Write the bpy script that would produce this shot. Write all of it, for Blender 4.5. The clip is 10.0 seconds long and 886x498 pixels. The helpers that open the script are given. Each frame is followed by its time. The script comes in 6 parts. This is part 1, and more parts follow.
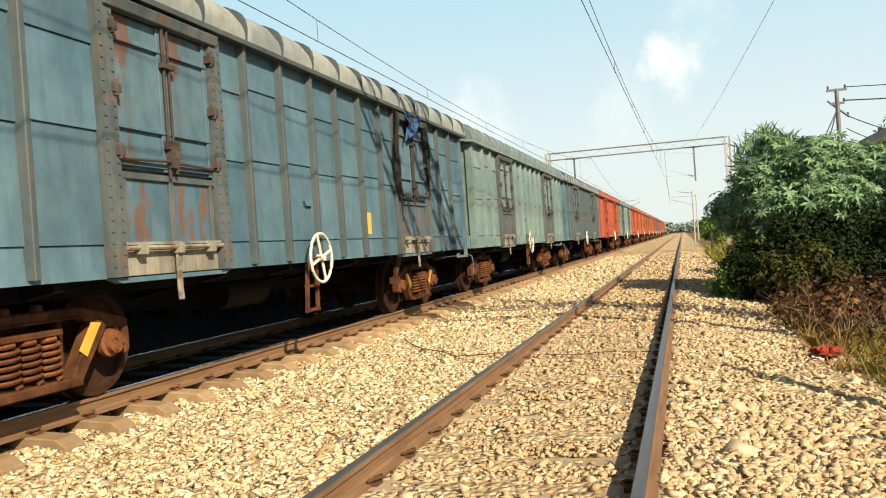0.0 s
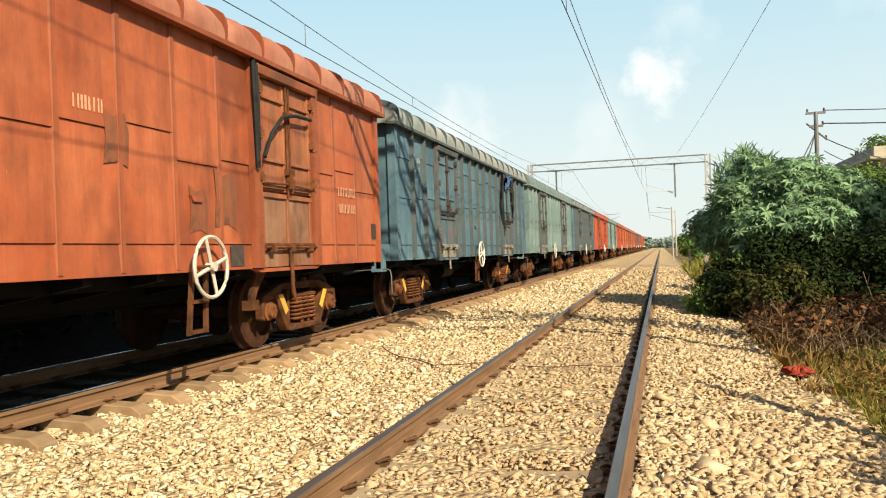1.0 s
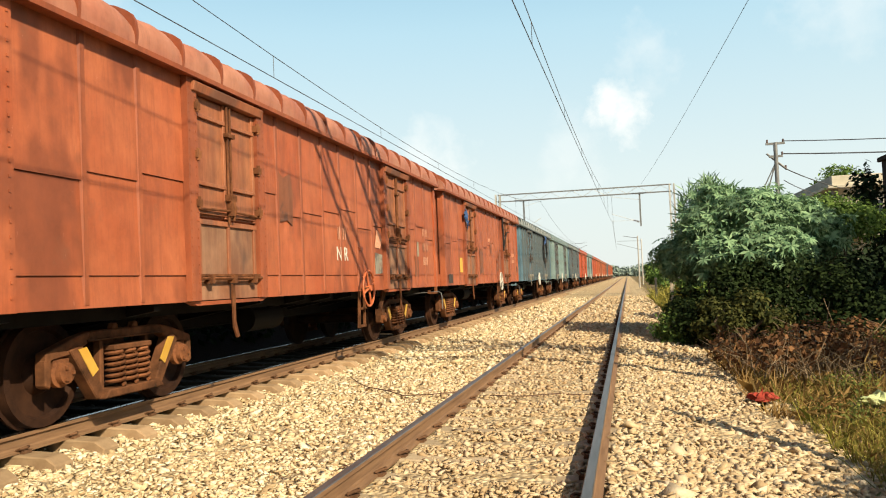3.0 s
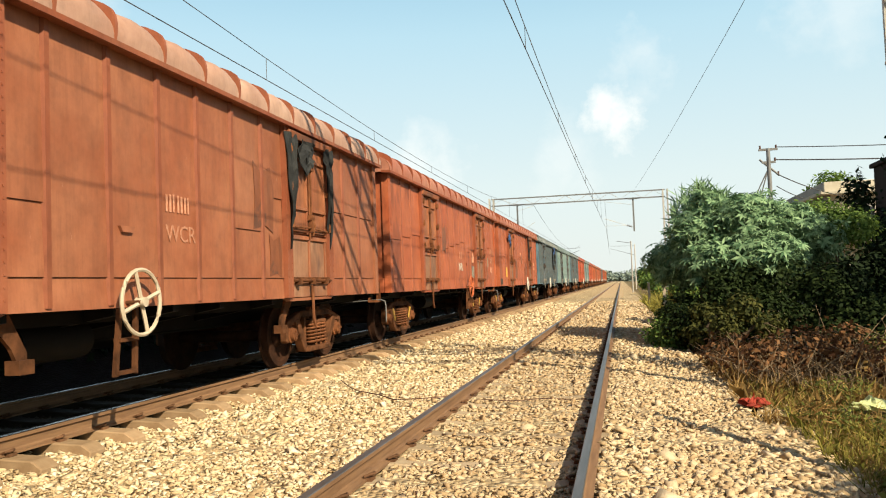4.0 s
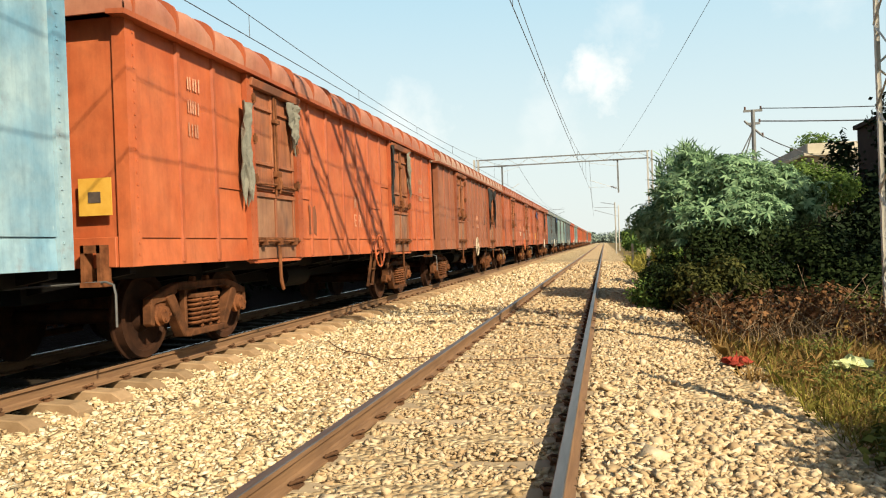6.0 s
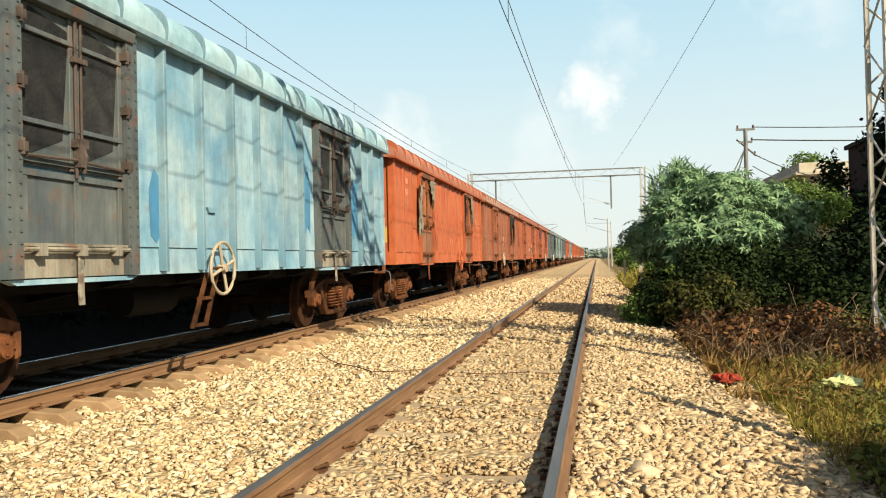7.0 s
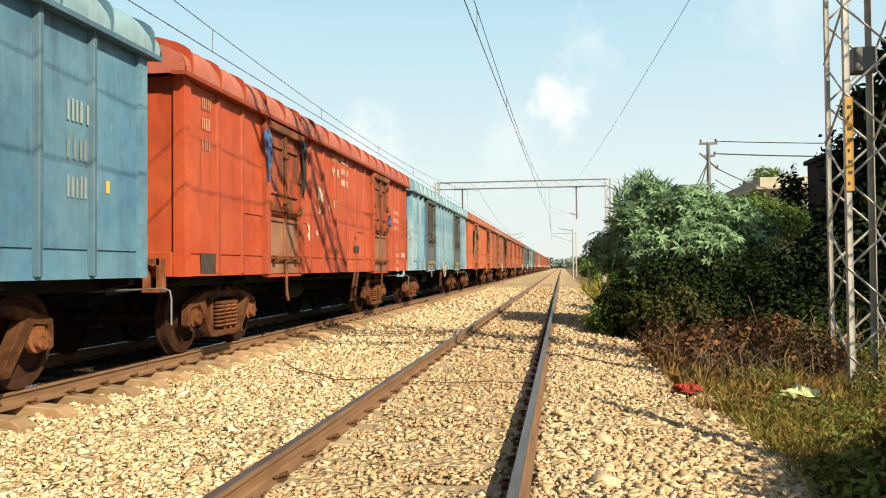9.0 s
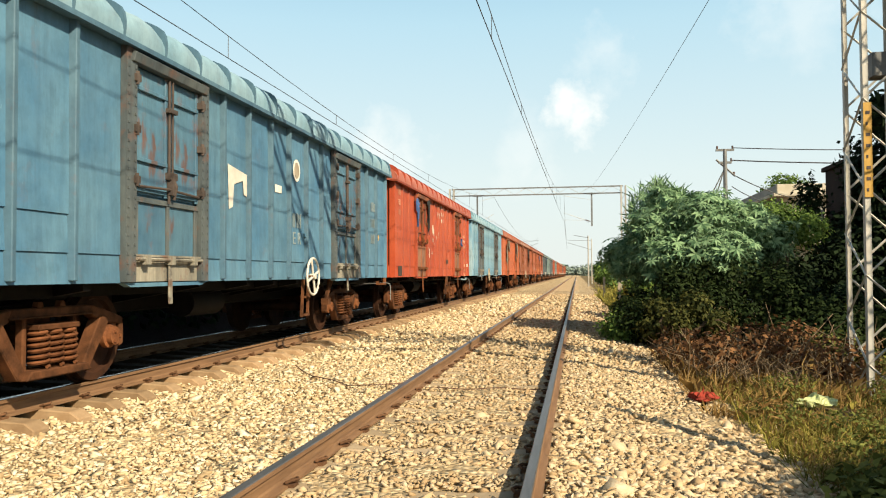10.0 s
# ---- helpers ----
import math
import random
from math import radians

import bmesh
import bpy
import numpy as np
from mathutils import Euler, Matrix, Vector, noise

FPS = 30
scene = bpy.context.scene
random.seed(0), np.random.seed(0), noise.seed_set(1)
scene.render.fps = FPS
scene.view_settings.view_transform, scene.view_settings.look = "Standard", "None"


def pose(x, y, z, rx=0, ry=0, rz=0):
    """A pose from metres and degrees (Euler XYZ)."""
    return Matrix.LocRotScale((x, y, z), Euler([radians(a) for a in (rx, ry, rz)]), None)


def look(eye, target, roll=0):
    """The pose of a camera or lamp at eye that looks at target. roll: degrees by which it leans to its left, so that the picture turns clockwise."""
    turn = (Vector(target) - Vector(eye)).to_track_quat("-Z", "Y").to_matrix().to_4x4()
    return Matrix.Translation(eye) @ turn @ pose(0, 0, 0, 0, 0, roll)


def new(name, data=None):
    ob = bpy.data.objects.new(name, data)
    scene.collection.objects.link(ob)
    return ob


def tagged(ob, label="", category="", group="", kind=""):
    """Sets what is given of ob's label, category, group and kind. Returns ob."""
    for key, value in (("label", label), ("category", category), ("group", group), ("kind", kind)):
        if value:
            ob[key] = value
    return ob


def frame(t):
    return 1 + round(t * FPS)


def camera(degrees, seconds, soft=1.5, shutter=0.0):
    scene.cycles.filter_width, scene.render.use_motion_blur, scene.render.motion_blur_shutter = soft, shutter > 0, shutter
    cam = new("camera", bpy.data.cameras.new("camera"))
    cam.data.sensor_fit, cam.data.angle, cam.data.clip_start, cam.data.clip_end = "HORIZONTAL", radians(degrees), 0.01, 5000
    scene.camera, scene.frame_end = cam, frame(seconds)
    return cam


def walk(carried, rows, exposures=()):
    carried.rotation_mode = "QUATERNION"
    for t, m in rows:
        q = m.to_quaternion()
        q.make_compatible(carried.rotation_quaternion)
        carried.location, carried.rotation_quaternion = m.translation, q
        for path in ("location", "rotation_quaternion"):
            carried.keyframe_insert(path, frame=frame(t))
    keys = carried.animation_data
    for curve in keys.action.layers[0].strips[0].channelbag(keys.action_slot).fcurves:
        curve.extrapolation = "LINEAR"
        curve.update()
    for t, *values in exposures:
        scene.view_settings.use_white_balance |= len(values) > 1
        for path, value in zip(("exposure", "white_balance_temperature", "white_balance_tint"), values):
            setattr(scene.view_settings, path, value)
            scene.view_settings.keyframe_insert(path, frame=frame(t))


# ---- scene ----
cam = camera(58.0, 10.0, soft=1.1)
PATH = [
    (0, (1.175, 2.379, 1.311), (0.6, 4.294, 1.306), -3.9),
    (0.5, (1.167, 2.346, 1.333), (0.591, 4.261, 1.331), -3.2),
    (1, (1.18, 2.327, 1.337), (0.654, 4.257, 1.348), -2.0),
    (1.5, (1.179, 2.302, 1.333), (0.725, 4.248, 1.402), -1.9),
    (2, (1.18, 2.258, 1.329), (0.733, 4.206, 1.395), -2.4),
    (2.5, (1.18, 2.266, 1.339), (0.728, 4.213, 1.412), -2.5),
    (4, (1.203, 2.328, 1.331), (0.772, 4.279, 1.423), -2.1),
    (4.5, (1.193, 2.34, 1.324), (0.771, 4.293, 1.387), -2.9),
    (5, (1.174, 2.353, 1.313), (0.86, 4.328, 1.341), -2.9),
    (5.5, (1.165, 2.361, 1.299), (0.843, 4.335, 1.264), -2.5),
    (6, (1.166, 2.335, 1.319), (0.77, 4.295, 1.313), -2.1),
    (6.2, (1.166, 2.326, 1.321), (0.745, 4.282, 1.33), -1.4),
    (7.5, (1.17, 2.294, 1.322), (0.84, 4.267, 1.354), -1.3),
    (8, (1.175, 2.322, 1.323), (0.88, 4.3, 1.363), -1.2),
    (8.5, (1.18, 2.332, 1.319), (0.885, 4.31, 1.357), -0.5),
    (9, (1.171, 2.329, 1.319), (0.878, 4.307, 1.365), -0.5),
    (9.5, (1.175, 2.334, 1.32), (0.851, 4.307, 1.379), -0.4),
    (10, (1.187, 2.362, 1.307), (0.857, 4.334, 1.37), -0.3),
]
walk(cam, [(t, look(e, a, r)) for t, e, a, r in PATH])


# ---- light ----
SUN_AZ = Vector((0.746, -0.666, 0)).normalized()
SUN_EL = radians(35.0)


def make_world():
    w = bpy.data.worlds.new("sky")
    scene.world = w
    w.use_nodes = True
    nt = w.node_tree
    n, l = nt.nodes, nt.links
    n.clear()
    out = n.new("ShaderNodeOutputWorld")
    bg = n.new("ShaderNodeBackground")
    sky = n.new("ShaderNodeTexSky")
    sky.sky_type, sky.sun_disc = "NISHITA", False
    sky.sun_elevation, sky.sun_rotation = SUN_EL, math.atan2(SUN_AZ.x, SUN_AZ.y)
    sky.air_density, sky.dust_density, sky.ozone_density = 1.0, 1.6, 1.2
    # white haze near the horizon and a few small fair-weather clouds
    tc = n.new("ShaderNodeTexCoord")
    sep = n.new("ShaderNodeSeparateXYZ")
    l.new(tc.outputs["Generated"], sep.inputs[0])
    amount = n.new("ShaderNodeValToRGB")
    tint = n.new("ShaderNodeValToRGB")
    for r, stops in ((amount, ((0.0, (0.95, 0.95, 0.95)), (0.3, (0.86, 0.86, 0.86)), (0.75, (0.0, 0.0, 0.0)))), (tint, ((0.0, (0.775, 0.82, 0.775)), (0.12, (0.725, 0.835, 0.825)), (0.36, (0.45, 0.735, 0.87))))):
        r.color_ramp.elements.new(0.5)
        for e, (p, c) in zip(r.color_ramp.elements, stops):
            e.position, e.color = p, (*c, 1)
        l.new(sep.outputs["Z"], r.inputs[0])
    haze = n.new("ShaderNodeVectorMath")
    haze.operation = "SCALE"
    haze.inputs["Scale"].default_value = 10.0
    l.new(tint.outputs[0], haze.inputs[0])
    mix = n.new("ShaderNodeMix")
    mix.data_type = "RGBA"
    l.new(amount.outputs[0], mix.inputs["Factor"])
    l.new(sky.outputs[0], mix.inputs["A"])
    l.new(haze.outputs[0], mix.inputs["B"])
    col = mix.outputs["Result"]
    wob = n.new("ShaderNodeTexNoise")
    wob.inputs["Scale"].default_value, wob.inputs["Detail"].default_value, wob.inputs["Roughness"].default_value = 14.0, 6.0, 0.62
    l.new(tc.outputs["Generated"], wob.inputs["Vector"])
    off = n.new("ShaderNodeVectorMath")
    off.operation = "MULTIPLY_ADD"
    off.inputs[1].default_value, off.inputs[2].default_value = (0.17, 0.17, 0.13), (-0.085, -0.085, -0.065)
    l.new(wob.outputs["Color"], off.inputs[0])
    moved = n.new("ShaderNodeVectorMath")
    moved.operation = "ADD"
    l.new(tc.outputs["Generated"], moved.inputs[0])
    l.new(off.outputs[0], moved.inputs[1])
    for way, size, dense in (((0.009, 0.981, 0.194), 0.043, 0.9), ((-0.222, 0.9615, 0.157), 0.05, 0.5), ((0.03, 0.965, 0.262), 0.05, 0.3), ((-0.07, 0.985, 0.155), 0.06, 0.3), ((0.25, 0.93, 0.28), 0.07, 0.35), ((-0.6, 0.7, 0.35), 0.12, 0.5), ((0.7, 0.6, 0.3), 0.12, 0.5), ((0.2, -0.9, 0.35), 0.15, 0.5)):
        dist = n.new("ShaderNodeVectorMath")
        dist.operation = "DISTANCE"
        dist.inputs[1].default_value = way
        l.new(moved.outputs[0], dist.inputs[0])
        soft = n.new("ShaderNodeMapRange")
        soft.inputs["From Min"].default_value, soft.inputs["From Max"].default_value = size, size * 0.25
        soft.inputs["To Max"].default_value = dense
        l.new(dist.outputs["Value"], soft.inputs["Value"])
        mc = n.new("ShaderNodeMix")
        mc.data_type = "RGBA"
        l.new(soft.outputs[0], mc.inputs["Factor"])
        l.new(col, mc.inputs["A"])
        mc.inputs["B"].default_value = (9.6, 9.7, 9.3, 1)
        col = mc.outputs["Result"]
    l.new(col, bg.inputs["Color"])
    bg.inputs["Strength"].default_value = 0.062
    l.new(bg.outputs[0], out.inputs[0])


make_world()
sun_data = bpy.data.lights.new("sun", "SUN")
sun_data.energy, sun_data.angle, sun_data.color = 5.0, radians(0.55), (1.0, 0.86, 0.63)
sun = new("sun", sun_data)
sun_from = SUN_AZ * math.cos(SUN_EL) + Vector((0, 0, math.sin(SUN_EL)))
sun.matrix_world = look(sun_from * 60, (0, 0, 0))
scene.view_settings.exposure = 0.87

# ---- materials ----


def node_mat(name):
    m = bpy.data.materials.new(name)
    m.use_nodes = True
    nt = m.node_tree
    return m, nt, nt.nodes, nt.links, nt.nodes["Principled BSDF"]


def ramp_node(n, stops):
    r = n.new("ShaderNodeValToRGB")
    e = r.color_ramp.elements
    while len(e) < len(stops):
        e.new(0.5)
    for k, (p, c) in zip(e, stops):
        k.position, k.color = p, (c, c, c, 1) if not isinstance(c, tuple) else (*c, 1)
    return r


def noise_node(n, l, vec, scale, detail=4, rough=0.55, dist=0.0):
    t = n.new("ShaderNodeTexNoise")
    t.inputs["Scale"].default_value, t.inputs["Detail"].default_value = scale, detail
    t.inputs["Roughness"].default_value, t.inputs["Distortion"].default_value = rough, dist
    l.new(vec, t.inputs["Vector"])
    return t.outputs["Fac"]


def mapped(n, l, vec, loc=(0, 0, 0), scale=(1, 1, 1), rot=(0, 0, 0)):
    m = n.new("ShaderNodeMapping")
    m.inputs["Location"].default_value, m.inputs["Scale"].default_value, m.inputs["Rotation"].default_value = loc, scale, rot
    l.new(vec, m.inputs["Vector"])
    return m.outputs[0]


def mix_node(n, l, fac, a, b, mode="MIX"):
    m = n.new("ShaderNodeMix")
    m.data_type, m.blend_type = "RGBA", mode
    for key, v in (("Factor", fac), ("A", a), ("B", b)):
        if isinstance(v, (int, float)):
            m.inputs[key].default_value = v
        elif isinstance(v, tuple):
            m.inputs[key].default_value = (*v, 1)
        else:
            l.new(v, m.inputs[key])
    return m.outputs["Result"]


def bump(n, l, bsdf, height, strength, distance):
    b = n.new("ShaderNodeBump")
    b.inputs["Strength"].default_value, b.inputs["Distance"].default_value = strength, distance
    l.new(height, b.inputs["Height"])
    l.new(b.outputs[0], bsdf.inputs["Normal"])


def random_value(n, l, low, high, island=False):
    src = n.new("ShaderNodeNewGeometry").outputs["Random Per Island"] if island else n.new("ShaderNodeObjectInfo").outputs["Random"]
    m = n.new("ShaderNodeMapRange")
    m.inputs["To Min"].default_value, m.inputs["To Max"].default_value = low, high
    l.new(src, m.inputs["Value"])
    return m.outputs[0]


def wagon_paint(name, base, faded, rust=0.35, seed=0.0, streak=0.5, patch=None, patch_scale=(0.5, 0.55, 0.3), vary=(0.9, 1.07)):
    """Old enamel on sheet steel: faded clouds, vertical run-off, grime and rust spots."""
    m, nt, n, l, p = node_mat(name)
    tc = n.new("ShaderNodeTexCoord").outputs["Object"]
    v = mapped(n, l, tc, (seed * 3.7, seed * 5.1, seed))
    cloud = ramp_node(n, [(0.35, 0.0), (0.7, 1.0)])
    l.new(noise_node(n, l, v, 0.9, 5, 0.6), cloud.inputs[0])
    col = mix_node(n, l, cloud.outputs[0], base, faded)
    if patch:
        pr = ramp_node(n, [(0.55, 0.0), (0.6, 1.0)])
        l.new(noise_node(n, l, mapped(n, l, v, (3, 1, 7), patch_scale), 1.0, 4, 0.6), pr.inputs[0])
        col = mix_node(n, l, pr.outputs[0], col, patch)
    # run-off streaks, long in z
    sv = mapped(n, l, v, (0, 0, 0), (2.6, 2.6, 0.34))
    sr = ramp_node(n, [(0.46, 0.0), (0.75, streak)])
    l.new(noise_node(n, l, sv, 1.6, 6, 0.65), sr.inputs[0])
    dark = tuple(c * 0.5 + d for c, d in zip(base, (0.012, 0.008, 0.006)))
    col = mix_node(n, l, sr.outputs[0], col, dark)
    # slanting dark streaks, painted after the slanted shadows on the wagon sides
    tv = mapped(n, l, v, (1.7, 0, 0), (1.0, 2.6, 0.33), (radians(-22), 0, 0))
    tr = ramp_node(n, [(0.66, 0.0), (0.74, 0.35)])
    l.new(noise_node(n, l, tv, 0.8, 5, 0.7), tr.inputs[0])
    col = mix_node(n, l, tr.outputs[0], col, (0.035, 0.025, 0.025))
    # thin runs of dirt under every seam, and a blotchy, chalky bloom
    fr = ramp_node(n, [(0.5, 0.0), (0.78, 0.2 + 0.45 * streak)])
    l.new(noise_node(n, l, mapped(n, l, v, (5, 3, 0), (11, 11, 0.7)), 1.7, 7, 0.7), fr.inputs[0])
    col = mix_node(n, l, fr.outputs[0], col, tuple(c * 0.55 + 0.008 for c in base))
    blot = ramp_node(n, [(0.3, 0.72), (0.5, 1.0), (0.72, 1.22)])
    l.new(noise_node(n, l, mapped(n, l, v, (1, 6, 2), (1, 1, 0.8)), 4.5, 9, 0.72), blot.inputs[0])
    col = mix_node(n, l, 0.75, col, blot.outputs[0], "MULTIPLY")
    # rust and scratches
    rr = ramp_node(n, [(0.62 - 0.12 * rust, 0.0), (0.74 - 0.1 * rust, rust)])
    l.new(noise_node(n, l, mapped(n, l, v, (9, 2, 4)), 2.6, 8, 0.7), rr.inputs[0])
    col = mix_node(n, l, rr.outputs[0], col, (0.16, 0.07, 0.038))
    sc = ramp_node(n, [(0.69, 0.0), (0.73, 0.35)])
    l.new(noise_node(n, l, mapped(n, l, v, (2, 8, 1), (9, 9, 2.2)), 2.2, 5, 0.7), sc.inputs[0])
    col = mix_node(n, l, sc.outputs[0], col, tuple(min(1, c * 1.2 + 0.14) for c in faded))
    hv = n.new("ShaderNodeHueSaturation")
    l.new(col, hv.inputs["Color"])
    l.new(random_value(n, l, *vary), hv.inputs["Value"])
    l.new(hv.outputs[0], p.inputs["Base Color"])
    p.inputs["Roughness"].default_value = 0.62
    p.inputs["Specular IOR Level"].default_value = 0.35
    bump(n, l, p, noise_node(n, l, v, 3.0, 3, 0.5), 0.35, 0.03)
    return m


def plain(name, base, other, scale=8.0, rough=0.7, metal=0.0, relief=0.2, island=False, depth=0.01):
    m, nt, n, l, p = node_mat(name)
    tc = n.new("ShaderNodeTexCoord").outputs["Object"]
    r = ramp_node(n, [(0.3, 0.0), (0.72, 1.0)])
    l.new(noise_node(n, l, tc, scale, 6, 0.65), r.inputs[0])
    col = mix_node(n, l, r.outputs[0], base, other)
    hv = n.new("ShaderNodeHueSaturation")
    l.new(col, hv.inputs["Color"])
    l.new(random_value(n, l, 0.75, 1.25, island), hv.inputs["Value"])
    l.new(hv.outputs[0], p.inputs["Base Color"])
    p.inputs["Roughness"].default_value, p.inputs["Metallic"].default_value = rough, metal
    if rough >= 0.7:
        # dust and scale have hardly any sheen
        p.inputs["Specular IOR Level"].default_value = 0.12
    bump(n, l, p, noise_node(n, l, tc, scale * 5, 4, 0.6), relief, depth)
    return m


def leaf_mat(name, dark, light, through_light=0.25):
    m, nt, n, l, p = node_mat(name)
    info = random_value(n, l, 0.0, 1.0, True)
    col = mix_node(n, l, info, dark, light)
    l.new(col, p.inputs["Base Color"])
    p.inputs["Roughness"].default_value = 0.75
    p.inputs["Specular IOR Level"].default_value = 0.1
    tr = n.new("ShaderNodeBsdfTranslucent")
    l.new(col, tr.inputs["Color"])
    mx = n.new("ShaderNodeMixShader")
    mx.inputs[0].default_value = through_light
    l.new(p.outputs[0], mx.inputs[1])
    l.new(tr.outputs[0], mx.inputs[2])
    l.new(mx.outputs[0], n["Material Output"].inputs["Surface"])
    return m


def ground_mat():
    """Crushed stone round the tracks, dry earth and weeds outside."""
    m, nt, n, l, p = node_mat("ground")
    tc = n.new("ShaderNodeTexCoord").outputs["Object"]
    vo = n.new("ShaderNodeTexVoronoi")
    vo.inputs["Scale"].default_value = 17.0
    l.new(tc, vo.inputs["Vector"])
    stone = ramp_node(n, [(0.0, (0.3089, 0.2188, 0.1073)), (0.5, (0.4805, 0.3689, 0.2059)), (1.0, (0.6521, 0.5405, 0.3432))])
    sp = n.new("ShaderNodeSeparateColor")
    l.new(vo.outputs["Color"], sp.inputs[0])
    l.new(sp.outputs[0], stone.inputs[0])
    gap = ramp_node(n, [(0.35, 0.0), (0.65, 0.55)])
    vd = n.new("ShaderNodeTexVoronoi")
    vd.inputs["Scale"].default_value = 17.0
    l.new(tc, vd.inputs["Vector"])
    l.new(vd.outputs["Distance"], gap.inputs[0])
    ball = mix_node(n, l, gap.outputs[0], stone.outputs[0], (0.15, 0.10, 0.052))
    big = ramp_node(n, [(0.3, 0.0), (0.75, 0.6)])
    l.new(noise_node(n, l, tc, 0.5, 5, 0.6), big.inputs[0])
    ball = mix_node(n, l, big.outputs[0], ball, (0.3089, 0.2231, 0.1287))
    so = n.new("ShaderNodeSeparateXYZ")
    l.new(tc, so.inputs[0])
    # shade under and beyond the train painted into the ground, near black
    train_shade = n.new("ShaderNodeMapRange")
    train_shade.inputs["From Min"].default_value, train_shade.inputs["From Max"].default_value = -4.25, -4.45
    train_shade.inputs["To Max"].default_value = 0.95
    l.new(so.outputs["X"], train_shade.inputs["Value"])
    er = ramp_node(n, [(0.3, (0.075, 0.05, 0.024)), (0.55, (0.165, 0.12, 0.056)), (0.75, (0.065, 0.078, 0.026))])
    l.new(noise_node(n, l, tc, 0.8, 8, 0.7), er.inputs[0])
    # stone lies between x = -8 and about 2.9, with a ragged rim
    sx = n.new("ShaderNodeSeparateXYZ")
    l.new(tc, sx.inputs[0])
    wob = n.new("ShaderNodeMath")
    wob.operation, wob.inputs[1].default_value = "MULTIPLY", 1.6
    l.new(noise_node(n, l, tc, 0.9, 5, 0.6), wob.inputs[0])
    sm = n.new("ShaderNodeMath")
    sm.operation = "ADD"
    l.new(sx.outputs["X"], sm.inputs[0])
    l.new(wob.outputs[0], sm.inputs[1])
    rim = n.new("ShaderNodeMapRange")
    rim.inputs["From Min"].default_value, rim.inputs["From Max"].default_value = 3.45, 3.9
    l.new(sm.outputs[0], rim.inputs["Value"])
    rim2 = n.new("ShaderNodeMapRange")
    rim2.inputs["From Min"].default_value, rim2.inputs["From Max"].default_value = -7.0, -7.6
    l.new(sm.outputs[0], rim2.inputs["Value"])
    mx = n.new("ShaderNodeMath")
    mx.operation = "MAXIMUM"
    l.new(rim.outputs[0], mx.inputs[0])
    l.new(rim2.outputs[0], mx.inputs[1])
    both = mix_node(n, l, mx.outputs[0], ball, er.outputs[0])
    l.new(mix_node(n, l, train_shade.outputs[0], both, (0.010, 0.008, 0.006)), p.inputs["Base Color"])
    p.inputs["Roughness"].default_value = 0.9
    p.inputs["Specular IOR Level"].default_value = 0.15
    inv = n.new("ShaderNodeMath")
    inv.operation, inv.inputs[0].default_value = "SUBTRACT", 1.0
    l.new(vd.outputs["Distance"], inv.inputs[1])
    bump(n, l, p, inv.outputs[0], 0.9, 0.04)
    return m


def rail_mat(name, head):
    m, nt, n, l, p = node_mat(name)
    tc = n.new("ShaderNodeTexCoord").outputs["Object"]
    v = mapped(n, l, tc, (0, 0, 0), (12, 0.8, 12))
    if head:
        r = ramp_node(n, [(0.3, (0.11, 0.10, 0.092)), (0.75, (0.195, 0.18, 0.168))])
        p.inputs["Metallic"].default_value, p.inputs["Roughness"].default_value = 0.7, 0.45
        if head == "polished":
            r = ramp_node(n, [(0.3, (0.42, 0.42, 0.43)), (0.75, (0.6, 0.6, 0.6))])
            p.inputs["Metallic"].default_value, p.inputs["Roughness"].default_value = 1.0, 0.22
    else:
        r = ramp_node(n, [(0.3, (0.105, 0.052, 0.022)), (0.7, (0.21, 0.115, 0.052))])
        p.inputs["Roughness"].default_value = 0.8
    l.new(noise_node(n, l, v, 2.0, 6, 0.65), r.inputs[0])
    l.new(r.outputs[0], p.inputs["Base Color"])
    bump(n, l, p, noise_node(n, l, tc, 40, 4, 0.6), 0.15, 0.004)
    return m


